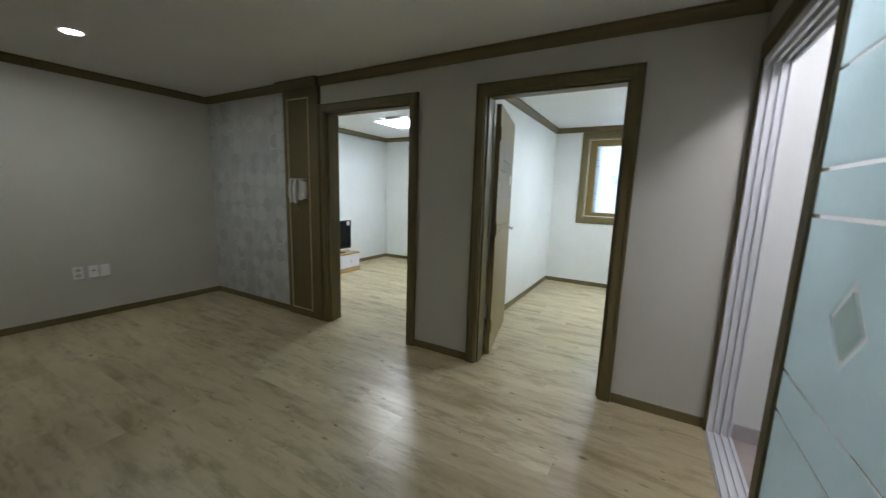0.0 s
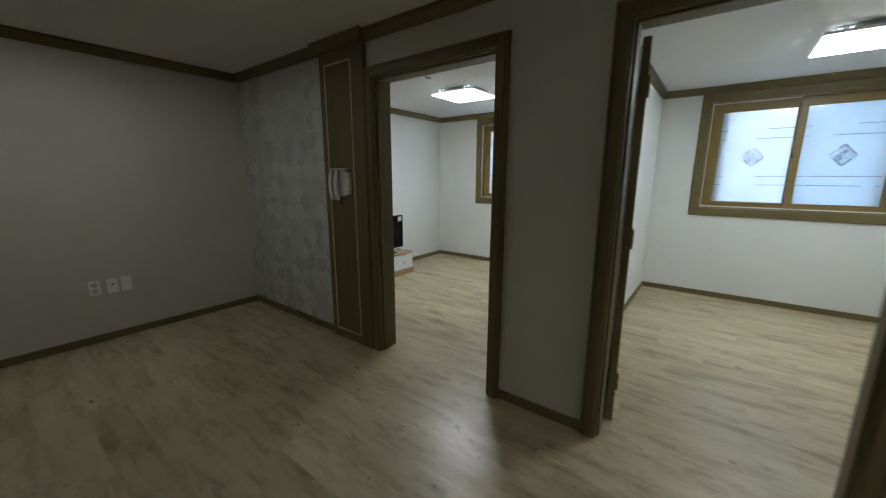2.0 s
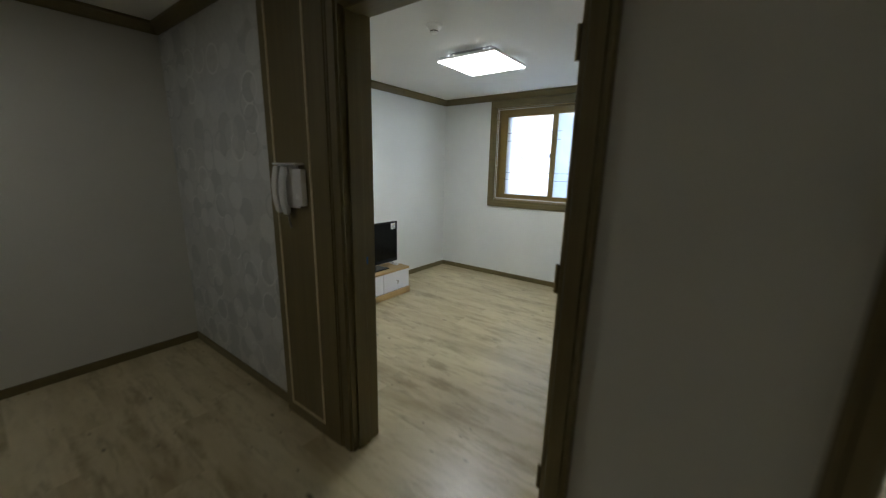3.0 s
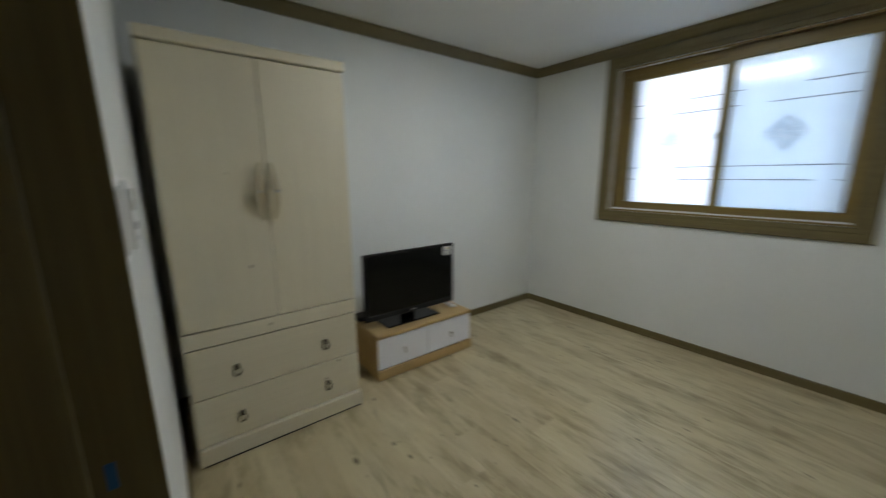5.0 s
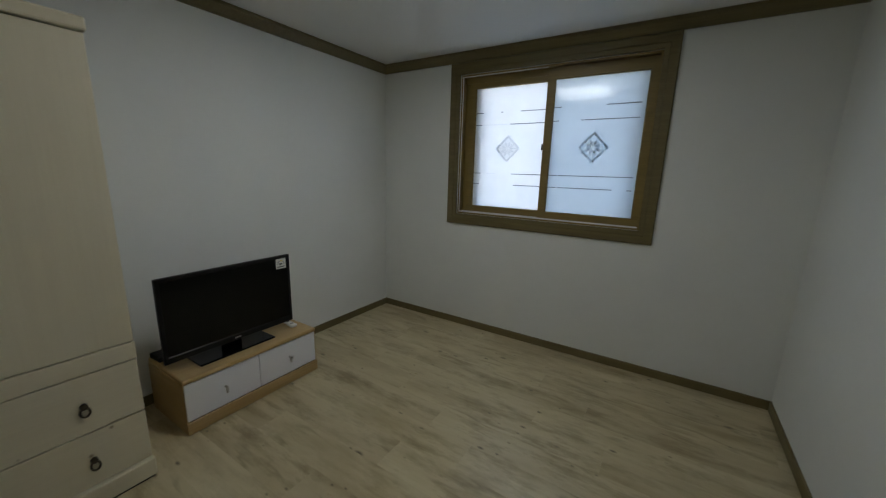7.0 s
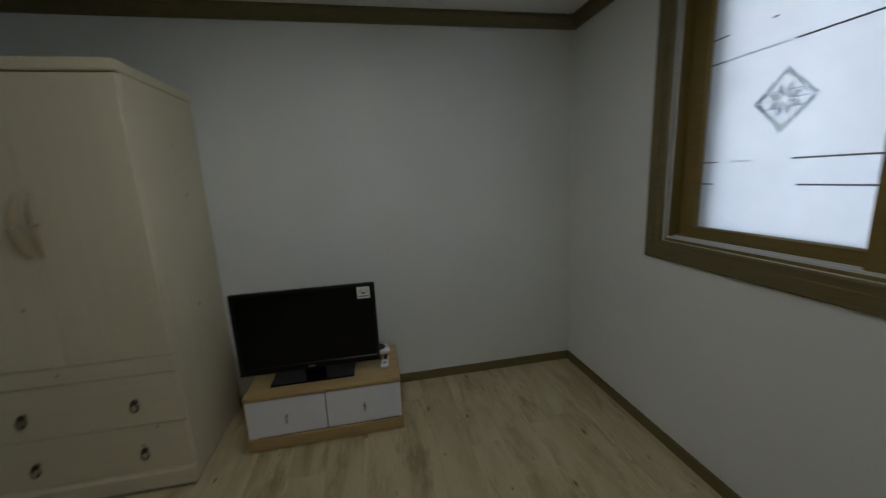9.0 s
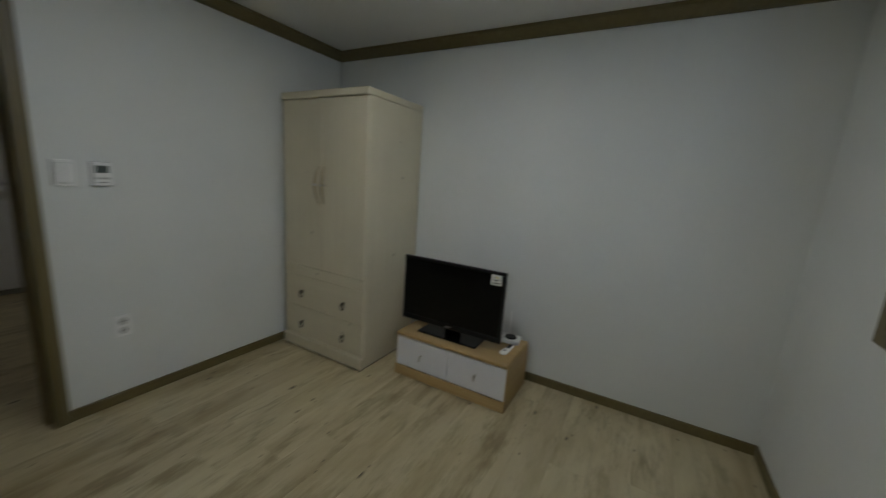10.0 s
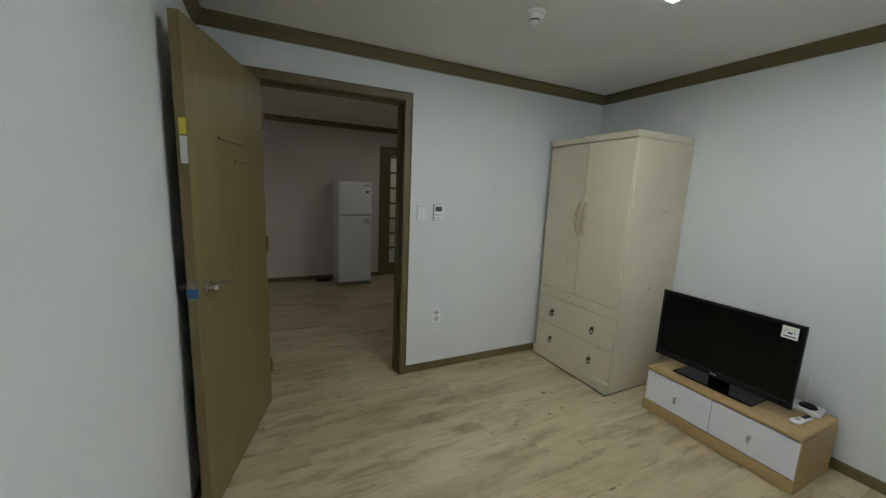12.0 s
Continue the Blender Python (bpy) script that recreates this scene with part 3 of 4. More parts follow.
# ---- windows ----
def etched(parent, x0, x1, z0, z1, y, seed, faint, cut):
    """Strips on the room side of a pane for clear lines and a diamond; dark pieces stand for the outdoors seen through.
    """
    rng = random.Random(seed)
    w = x1 - x0
    if faint:
        rows = ((z1 - 0.19, ((0.0, 0.11, 0), (0.38, 0.41, 0), (0.66, 1.0, 0))), (z1 - 0.285, ((0.0, 0.10, 0), (0.10, 0.48, 1), (0.52, 1.0, 0))),
                (z0 + 0.275, ((0.0, 0.11, 0), (0.20, 0.34, 1), (0.58, 1.0, 0))), (z0 + 0.185, ((0.0, 0.09, 0), (0.62, 1.0, 0))))
    else:
        # upper lines break off where a lamp's reflection would hide them
        rows = ((z1 - 0.19, ((0.0, 0.09, 0), (0.60, 0.96, 0))), (z1 - 0.285, ((0.0, 0.07, 0), (0.33, 0.36, 0), (0.37, 0.96, 0))),
                (z0 + 0.275, ((0.0, 0.10, 0), (0.12, 0.76, 0), (0.76, 0.97, 0))), (z0 + 0.185, ((0.0, 0.10, 0), (0.12, 0.76, 0), (0.92, 0.97, 0))))
    for z, cuts in rows:
        for a, b, pale in cuts:
            part("etched_line", one(x0 + a * w, x0 + b * w, y - 0.0012, y, z - 0.003, z + 0.003), M_ETCHL if pale else M_ETCH, parent)
    cx, cz, rx, rz = (x0 + x1) / 2, (z0 + z1) / 2, 0.105, 0.110

    def poly(pts, material):
        part("etched_facet", prism(bmesh.new(), [(cx + u, cz + v) for u, v in pts], y - 0.0012, y - 0.0002), material, parent)

    def tone(clear):
        return cut if rng.random() < clear else M_ETCHL
    # bevelled border: each side in three lengths
    tips = [(rx, 0), (0, rz), (-rx, 0), (0, -rz)]
    for i in range(4):
        (ax, az), (bx, bz) = tips[i], tips[(i + 1) % 4]
        for k in range(3):
            f, g = k / 3 + 0.012, (k + 1) / 3 - 0.012
            p, q = (ax + (bx - ax) * f, az + (bz - az) * f), (ax + (bx - ax) * g, az + (bz - az) * g)
            poly([p, q, (q[0] * 0.80, q[1] * 0.80), (p[0] * 0.80, p[1] * 0.80)], tone(0.10 if faint else 0.6))
    # flower of eight petals inside the border
    for i in range(8):
        a = math.pi * i / 4 + math.pi / 8
        f = 0.58
        c0, s0, c1, s1 = math.cos(a), math.sin(a), math.cos(a + 0.30), math.sin(a + 0.30)
        c2, s2 = math.cos(a - 0.30), math.sin(a - 0.30)
        poly([(0.008 * c0, 0.008 * s0), (rx * 0.34 * c1, rz * 0.34 * s1), (rx * f * c0, rz * f * s0), (rx * 0.34 * c2, rz * 0.34 * s2)], tone(0.14 if faint else 0.45))
    # thin level cuts across the flower
    for v in (0.030, 0.002, -0.026):
        h = (1 - abs(v) / rz) * rx * 0.74
        for u0, u1 in ((-h, -0.25 * h), (0.3 * h, h)):
            poly([(u0, v - 0.0016), (u1, v - 0.0016), (u1, v + 0.0016), (u0, v + 0.0016)], tone(0.6))


def window(name, x0, x1, label, seed, outer, inner, cut):
    th = tagged(new(name), label, "window", kind="structure")
    z0, z1, y = WZ0, WZ1, AY1
    wc = [(0, 0), (0, 0.014), (0.005, 0.018), (0.030, 0.018), (0.034, 0.023), (0.083, 0.023), (0.089, 0.017), (0.090, 0)]
    part("casing", sweep(bmesh.new(), [(x0, y, z0), (x0, y, z1), (x1, y, z1), (x1, y, z0)], [(a, b) for a, b in reversed(wc)], (0, -1, 0), True), M_TRIMX, th, "brown wood-film window casing")
    part("window_frame", sweep(bmesh.new(), [(x0, y, z0), (x0, y, z1), (x1, y, z1), (x1, y, z0)], [(0.0, -0.012), (0.0, -0.13), (-0.014, -0.13), (-0.014, -0.012)][::-1], (0, -1, 0), True), M_SASH, th)
    for zz in (z0 + 0.014,):
        for yy in (0.030, 0.070):
            part("track", one(x0 + 0.014, x1 - 0.014, y + yy - 0.022, y + yy - 0.016, zz, zz + 0.010), M_ALU, th, "white aluminium sash track")
    xm = (x0 + x1) / 2
    part("bead", sweep(bmesh.new(), [(xm, y + 0.013, z0 + 0.014), (x0 + 0.014, y + 0.013, z0 + 0.014), (x0 + 0.014, y + 0.013, z1 - 0.014), (xm, y + 0.013, z1 - 0.014)], [(0, 0), (0, 0.004), (-0.006, 0.004), (-0.006, 0)], (0, -1, 0)), M_ALU, th, "thin white weather strip")
    part("head_rail", one(x0 + 0.013, x1 - 0.013, y + 0.056, y + 0.061, z1 - 0.062, z1 - 0.013), M_SASH, th)
    part("side_rail", one(x0 + 0.013, x0 + 0.064, y + 0.072, y + 0.115, z0 + 0.013, z1 - 0.05, 0.002), M_SASHV, th)
    part("sill_rail", one(x0 + 0.013, x1 - 0.013, y + 0.060, y + 0.115, z0 + 0.012, z0 + 0.030), M_SASH, th)
    mid = (x0 + x1) / 2 + 0.02
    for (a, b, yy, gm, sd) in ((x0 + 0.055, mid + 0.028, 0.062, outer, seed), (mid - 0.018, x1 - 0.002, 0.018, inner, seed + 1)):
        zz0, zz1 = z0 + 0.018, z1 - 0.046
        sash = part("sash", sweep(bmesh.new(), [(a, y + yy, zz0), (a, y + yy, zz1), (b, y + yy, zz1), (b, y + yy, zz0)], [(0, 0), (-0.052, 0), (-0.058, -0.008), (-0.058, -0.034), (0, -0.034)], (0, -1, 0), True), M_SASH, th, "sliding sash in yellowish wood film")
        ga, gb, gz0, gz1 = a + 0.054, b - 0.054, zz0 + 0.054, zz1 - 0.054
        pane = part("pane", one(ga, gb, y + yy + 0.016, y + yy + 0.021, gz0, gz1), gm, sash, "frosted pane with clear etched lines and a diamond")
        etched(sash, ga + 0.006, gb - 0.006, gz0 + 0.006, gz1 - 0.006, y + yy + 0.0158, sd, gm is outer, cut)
    for xa, xb in ((x0 + 0.002, x0 + 0.165), (x1 - 0.095, x1 - 0.002)):
        part("outer_stile", one(xa, xb, y + 0.118, y + 0.148, z0 + 0.002, z1 - 0.002, 0.004), M_ALU, th, "white aluminium stile of the outer window")
    part("latch", one(mid - 0.027, mid - 0.017, y + 0.006, y + 0.030, 1.565, 1.612, 0.003), M_BLACK, th, "black sash latch")
    return th


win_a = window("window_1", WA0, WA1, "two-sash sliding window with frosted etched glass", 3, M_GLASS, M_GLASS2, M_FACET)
# darker panes stand for weaker daylight outside the second bedroom
win_b = window("window_2", WB0, WB1, "two-sash sliding window with frosted etched glass, tinted for dimmer daylight behind", 9, M_GLASS_DIM, M_GLASS2_DIM, M_CUT)

# outside: yard and security bars
solid("ground", one(-80, 80, -80, 80, -0.6, -0.4), M_GROUND, "grey concrete yard outside the windows", "ground")


def bars(x0, x1):
    th = thing("window_grille", (x0, AY1 + 0.162, 0), "white steel security bars behind the frosted window", "window bars", "bars outside the windows")
    k = int((x1 - x0) / 0.19)
    for i in range(1, k):
        part("bar", cyl(bmesh.new(), Matrix.Translation(((x1 - x0) * i / k, 0, (WZ0 + WZ1) / 2)), 0.008, WZ1 - WZ0 - 0.02, 10), M_ALU, th)
    for z in (WZ0 + 0.012, WZ1 - 0.012):
        part("rail", one(0.003, x1 - x0 - 0.003, -0.008, 0.008, z - 0.008, z + 0.008, 0.002), M_ALU, th)


bars(WA0, WA1)
bars(WB0, WB1)


# ---- ceiling lamps ----
def ceiling_lamp(x, y):
    th = thing("ceiling_light", (x, y, CB), "square white LED ceiling light, switched on", "ceiling light", "square LED ceiling lights")
    part("base_plate", one(-0.20, 0.20, -0.20, 0.20, -0.040, 0, 0.004), M_GREYP, th)
    part("tray", one(-0.268, 0.268, -0.268, 0.268, -0.062, -0.040, 0.003), M_PLAST, th, "white metal tray")
    part("diffuser", one(-0.262, 0.262, -0.262, 0.262, -0.068, -0.0615), M_LED, th, "glowing white diffuser")
    for i in range(4):
        for s in (-0.19, -0.14, 0.14, 0.19):
            p = Matrix.Rotation(radians(90 * i), 4, "Z") @ Matrix.Translation((s, 0.215, -0.025))
            b = bmesh.new()
            bmesh.ops.create_uvsphere(b, u_segments=10, v_segments=6, radius=0.007, matrix=p)
            part("led", b, M_DOT, th, "small glowing LED")


ceiling_lamp(1.475, 1.65)
ceiling_lamp(4.60, 1.80)


def downlight(x, y):
    th = thing("downlight", (x, y, CL), "round recessed downlight with white rim, switched on", "downlight", "living room downlights")
    b = bmesh.new()
    pr = [(0.052, 0.0), (0.052, -0.004), (0.060, -0.008), (0.070, -0.004), (0.070, 0.0)]
    rs = [[b.verts.new((r * math.cos(a), r * math.sin(a), z)) for r, z in pr] for a in [2 * math.pi * i / 32 for i in range(32)]]
    for i in range(32):
        for j in range(5):
            b.faces.new((rs[i][j], rs[i][(j + 1) % 5], rs[(i + 1) % 32][(j + 1) % 5], rs[(i + 1) % 32][j]))
    part("rim", b, M_PLAST, th)
    part("lamp", cyl(bmesh.new(), Matrix.Translation((0, 0, -0.0025)), 0.052, 0.003, 32), M_SPOT, th, "glowing lamp face")


downlight(1.06, -1.60)
foy = thing("foyer_light", (5.46, -0.95, 2.35), "round white flush foyer ceiling lamp, switched on", "ceiling light")
part("base", cyl(bmesh.new(), Matrix.Translation((0, 0, -0.012)), 0.15, 0.024, 32), M_PLAST, foy)
part("globe", cyl(bmesh.new(), Matrix.Translation((0, 0, -0.045)), 0.10, 0.042, 32, 0.135), M_FOY, foy, "glowing opal globe")


def detector(x, y, z):
    th = thing("smoke_detector", (x, y, z), "small round white ceiling detector with dark slots", "detector", "ceiling detectors")
    part("base", cyl(bmesh.new(), Matrix.Translation((0, 0, -0.008)), 0.052, 0.016, 28), M_PLAST, th)
    part("body", cyl(bmesh.new(), Matrix.Translation((0, 0, -0.026)), 0.030, 0.020, 28, 0.044), M_PLAST, th)
    part("slot_ring", cyl(bmesh.new(), Matrix.Translation((0, 0, -0.0385)), 0.027, 0.006, 24), M_BLACK, th, "dark slotted ring")
    part("cap", cyl(bmesh.new(), Matrix.Translation((0, 0, -0.046)), 0.017, 0.010, 24, 0.026), M_PLAST, th)


detector(1.555, 0.905, CB)
detector(2.35, -2.40, CL)

# ---- pilaster and intercom ----
pil = tagged(new("pilaster"), "dark brown panelled pilaster with gold bead beside the door", "pilaster", kind="structure")
part("post", one(PX0, PX1 + 0.026, PY, LY1, 0, CL - 0.07), M_TRIM, pil)
part("gold_bead", sweep(bmesh.new(), [(PX0 + 0.06, PY, 0.075), (PX0 + 0.06, PY, 2.19), (PX1 - 0.10, PY, 2.19), (PX1 - 0.10, PY, 0.075)], [(-0.012, 0), (-0.010, 0.006), (-0.002, 0.006), (0, 0)], (0, -1, 0), True), M_GOLD, pil, "thin gold bead")
ic = thing("intercom", (1.548, PY, 1.305), "white wall intercom with two handsets and a side unit", "intercom")
part("back_plate", one(-0.10, 0.06, -0.014, 0, -0.09, 0.115, 0.004), M_CREAM, ic)
part("top_flap", one(-0.085, 0.105, -0.052, 0.0, 0.112, 0.122, 0.003), M_CREAM, ic)


def handset(x, zz):
    rings = []
    for i in range(15):
        u = i / 14 - 0.5
        c = 1 - (2 * u) ** 2
        ends = min(1.0, max(0.0, (abs(u) - 0.26) / 0.07))
        fr = 0.040 + 0.016 * c
        bk = 0.034 * (1 - ends) + 0.016 * ends
        w = 0.021 if abs(u) < 0.49 else 0.016
        rings.append([(px, py, zz + u * 0.225) for px, py in oval(x, -(fr + bk) / 2, w, (fr - bk) / 2)])
    b = loft(bmesh.new(), rings)
    part("handset", b, M_CREAM, ic, "white telephone handset")


handset(-0.082, -0.005)
handset(-0.020, -0.010)
part("side_unit", one(0.055, 0.118, -0.030, 0.0, -0.075, 0.095, 0.006, 2), M_CREAM, ic, "white box with a call button")
part("call_button", one(0.070, 0.100, -0.034, -0.029, -0.045, -0.02, 0.002), M_PLAST, ic)
cord = []
for i in range(28):
    a = i / 27
    cord.append([(-0.03 + 0.03 * math.sin(a * math.pi) + px, -0.020 + py, -0.09 - 0.13 * math.sin(a * math.pi) ** 0.8 * (1 - 0.5 * a)) for px, py in oval(0, 0, 0.0045, 0.0045, 1.0, 8)])
crv = loft(bmesh.new(), cord[:14])
part("cord", crv, M_GREYP, ic, "grey coiled cord")


# ---- wall plates ----
def outlet(loc, rz, holes, label, category="socket", group="wall sockets"):
    """Plate on a wall; local y points into the room."""
    th = thing("wall_socket", loc, label, category, group, rz)
    part("plate", one(-0.036, 0.036, 0, 0.009, -0.06, 0.06, 0.003, 2), M_PLAST, th)
    for dz in holes:
        r = Matrix.Translation((0, 0.009, dz)) @ Matrix.Rotation(radians(90), 4, "X")
        so = part("socket_face", cyl(bmesh.new(), r, 0.021, 0.003, 24), M_SOCK, th, "recessed round socket")
        for dx in (-0.0095, 0.0095):
            part("pin_hole", cyl(bmesh.new(), Matrix.Translation((dx, 0.0105, dz)) @ Matrix.Rotation(radians(90), 4, "X"), 0.004, 0.002, 10), M_DARK, so)
    return th


outlet((1.605, 0, 0.447), 0, (-0.026, 0.026), "white double wall socket low on the white wall")
outlet((LX0, -1.431, 0.461), -90, (-0.026, 0.026), "white double wall socket low on the beige wall")
tvs = outlet((LX0, -1.319, 0.46), -90, (), "white aerial wall socket low on the beige wall")
part("aerial_hole", cyl(bmesh.new(), Matrix.Translation((0, 0.0095, 0.01)) @ Matrix.Rotation(radians(90), 4, "X"), 0.008, 0.003, 16), M_DARK, tvs)
outlet((LX0, -1.230, 0.459), -90, (), "white blank wall plate low on the beige wall", "wall plate")
sw = thing("light_switch", (1.766, 0, 1.268), "white two-gang rocker light switch beside the door", "light switch")
part("plate", one(-0.038, 0.038, 0, 0.014, -0.062, 0.062, 0.003, 2), M_PLAST, sw)
# grey plate draws the shadow lines round the rockers
part("gap", one(-0.028, 0.028, 0.0135, 0.0145, -0.048, 0.048), M_GREYP, sw, "grey plate standing for the shadow lines round the rockers")
for dx in (-0.0135, 0.0135):
    part("rocker", one(dx - 0.0125, dx + 0.0125, 0.0145, 0.018, -0.0465, 0.0465, 0.002), M_PLAST, sw)
tc = thing("thermostat", (1.628, 0, 1.268), "white room thermostat with grey display", "thermostat")
part("back_plate", one(-0.040, 0.040, 0, 0.007, -0.06, 0.06, 0.002), M_GREYP, tc)
part("body", one(-0.038, 0.038, 0.007, 0.022, -0.058, 0.058, 0.004, 2), M_PLAST, tc)
part("display", one(-0.026, 0.026, 0.0215, 0.0230, 0.006, 0.042), M_LCD, tc, "grey liquid crystal display")
for dx in (-0.020, 0.0, 0.020):
    part("button", cyl(bmesh.new(), Matrix.Translation((dx, 0.0225, -0.020)) @ Matrix.Rotation(radians(90), 4, "X"), 0.006, 0.003, 14), M_GREYP, tc)
part("print_line", one(-0.018, 0.018, 0.0218, 0.0226, -0.044, -0.038), M_GREYP, tc)

# ---- glazed sliding door to the foyer ----
gd = tagged(new("door_3"), "open sliding door with frosted glass in a white aluminium track frame", "sliding door", kind="structure")
part("casing", sweep(bmesh.new(), [(LX1, GY1, 0), (LX1, GY1, DH + 0.01), (LX1, GY0, DH + 0.01), (LX1, GY0, 0)], [(0, 0), (0, 0.012), (0.012, 0.016), (0.032, 0.016), (0.034, 0)], (-1, 0, 0)), M_TRIM, gd, "brown wood-film casing")
part("casing_head", one(LX1 - 0.018, LX1, GY0 - 0.034, GY1 + 0.034, DH + 0.044, DH + 0.088, 0.003), M_TRIMY, gd)
for i in range(4):
    x = LX1 - 0.004 + i * 0.034
    part("track_upright", one(x, x + 0.012, GY1 - 0.024, GY1, 0, DH + 0.01), M_ALU, gd)
    part("track_head", one(x, x + 0.012, GY0, GY1 - 0.024, DH - 0.03, DH + 0.01), M_ALU, gd)
    part("track_sill", one(x, x + 0.012, GY0, GY1 - 0.024, 0.0, 0.020), M_ALU, gd)
part("track_back", one(LX1 + 0.001, GX - 0.001, GY1 - 0.010, GY1 - 0.001, 0, DH + 0.008), M_ALU, gd)
part("track_floor", one(LX1 - 0.010, GX + 0.004, GY0, GY1 - 0.011, -0.004, 0.006), M_ALU, gd)


def glass_leaf(y0, y1, x):
    s = 0.062
    lf = part("sliding_leaf", sweep(bmesh.new(), [(x, y0, 0.022), (x, y0, DH - 0.01), (x, y1, DH - 0.01), (x, y1, 0.022)], [(0, 0.014), (0, -0.014), (-s, -0.014), (-s, 0.014)], (1, 0, 0), True), M_TRIM, gd, "brown wood-film door leaf frame")
    cz, at = 1.06, 0.022 + s
    for z in (0.67, 0.81, 1.305, 1.44, 1.72, None):
        top = z - 0.006 if z else DH - 0.01 - s
        if z == 1.305:
            cy, ya, yb, d, e = (y0 + y1) / 2, y0 + s, y1 - s, 0.115, 0.085
            for sy, yo in ((-1, ya), (1, yb)):
                for sz, zo in ((-1, at), (1, top)):
                    part("pane", prism_x(bmesh.new(), [(yo, zo), (cy, zo), (cy, cz + sz * d), (cy + sy * d * 0.85, cz), (yo, cz)], x - 0.003, x + 0.003), M_GLASSG, lf, "frosted greenish glass pane")
            part("pane", prism_x(bmesh.new(), [(cy - e * 0.85, cz), (cy, cz + e), (cy + e * 0.85, cz), (cy, cz - e)], x - 0.003, x + 0.003), M_GLASSD, lf, "green patterned diamond in the glass")
            part("clear_diamond", prism_x(bmesh.new(), [(cy - d * 0.85, cz), (cy, cz + d), (cy + d * 0.85, cz), (cy, cz - d)], x + 0.0032, x + 0.0042), M_CLEAR, lf, "clear diamond outline")
        else:
            part("pane", one(x - 0.003, x + 0.003, y0 + s, y1 - s, at, top), M_GLASSG, lf, "frosted greenish glass pane")
        if z:
            part("clear_line", one(x - 0.002, x + 0.002, y0 + s, y1 - s, top, z + 0.006), M_CLEAR, lf, "clear line in the frosting")
            at = z + 0.006
    return lf


glass_leaf(GY0 + 0.005, -1.065, LX1 + 0.012)

# ---- glazed door beside the refrigerator ----
kd = tagged(new("door_4"), "brown door with a column of small frosted panes", "glazed door", kind="structure")
part("casing", sweep(bmesh.new(), [(SD0, LY0, 0), (SD0, LY0, SDH), (SD1, LY0, SDH), (SD1, LY0, 0)], CASE_FLIP, (0, 1, 0)), M_TRIM, kd)
ky = LY0 - 0.05
for a, b in ((SD0, SD0 + 0.12), (SD0 + 0.22, SD1 - 0.22), (SD1 - 0.12, SD1)):
    part("stile", one(a, b, ky - 0.02, ky + 0.02, 0.005, SDH, 0.003), M_TRIM, kd)
for c0 in (SD0 + 0.12, SD1 - 0.22):
    zs = [0.22 + i * 0.245 for i in range(8)]
    part("rail", one(c0, c0 + 0.10, ky - 0.018, ky + 0.018, 0.005, 0.19), M_TRIMX, kd)
    for z in zs[1:]:
        part("rail", one(c0, c0 + 0.10, ky - 0.018, ky + 0.018, z - 0.03, z), M_TRIMX, kd)
    part("rail", one(c0, c0 + 0.10, ky - 0.018, ky + 0.018, zs[-1] + 0.01, SDH), M_TRIMX, kd)
    for i, z in enumerate(zs[:-1]):
        part("pane", one(c0 - 0.004, c0 + 0.104, ky - 0.004, ky + 0.004, z - 0.005, z + 0.218), M_GLASS, kd, "small frosted pane")
# unseen lamp added behind the door so that its small panes look lit
bl = thing("back_room_fill_light", (0.7, -3.95, 2.4), "unseen ceiling lamp added to light the glazed door's panes from behind", "ceiling light")
part("base", cyl(bmesh.new(), Matrix.Translation((0, 0, -0.012)), 0.15, 0.024, 32), M_PLAST, bl)
part("globe", cyl(bmesh.new(), Matrix.Translation((0, 0, -0.045)), 0.10, 0.042, 32, 0.135), M_BACK, bl, "glowing opal globe")

# ---- refrigerator ----
fg = thing("refrigerator", (1.665, -2.672, 0), "white two-door refrigerator with stickers on its doors", "refrigerator")
part("cabinet", one(-0.235, 0.235, -0.50, -0.055, 0.03, 1.495, 0.012, 2), M_FRIDGE, fg)
dz = part("freezer_door", one(-0.235, 0.235, -0.050, 0.0, 1.04, 1.50, 0.014, 3), M_FRIDGE, fg)
dm = part("door", one(-0.235, 0.235, -0.050, 0.0, 0.06, 1.025, 0.014, 3), M_FRIDGE, fg)
part("handle_recess", one(0.02, 0.225, -0.004, 0.003, 1.0275, 1.0375, 0.002), M_GREYP, fg, "grey grip between the doors")
part("plinth", one(-0.225, 0.225, -0.47, -0.03, 0.008, 0.058), M_GREYP, fg)
part("foot", cyl(bmesh.new(), Matrix.Translation((-0.2, -0.05, 0.006)), 0.018, 0.012, 14), M_BLACK, fg)
part("foot", cyl(bmesh.new(), Matrix.Translation((0.2, -0.05, 0.006)), 0.018, 0.012, 14), M_BLACK, fg)
part("sticker", one(-0.195, -0.145, -0.0005, 0.001, 1.33, 1.40), M_LABEL, dz, "printed energy sticker")
part("print_bar", one(-0.188, -0.152, 0.001, 0.0016, 1.345, 1.375), M_INK, dz)
part("badge", one(-0.205, -0.125, -0.0005, 0.002, 1.445, 1.46, 0.001), M_GREYP, dz)
part("sticker", one(-0.215, -0.115, -0.0005, 0.001, 0.90, 0.985), M_LABEL, dm, "printed information sticker")
for i in range(4):
    part("print_bar", one(-0.208, -0.122, 0.001, 0.0016, 0.912 + i * 0.018, 0.920 + i * 0.018), M_GREYP, dm)

# ---- dark rug scrap beside the refrigerator ----
b = bmesh.new()
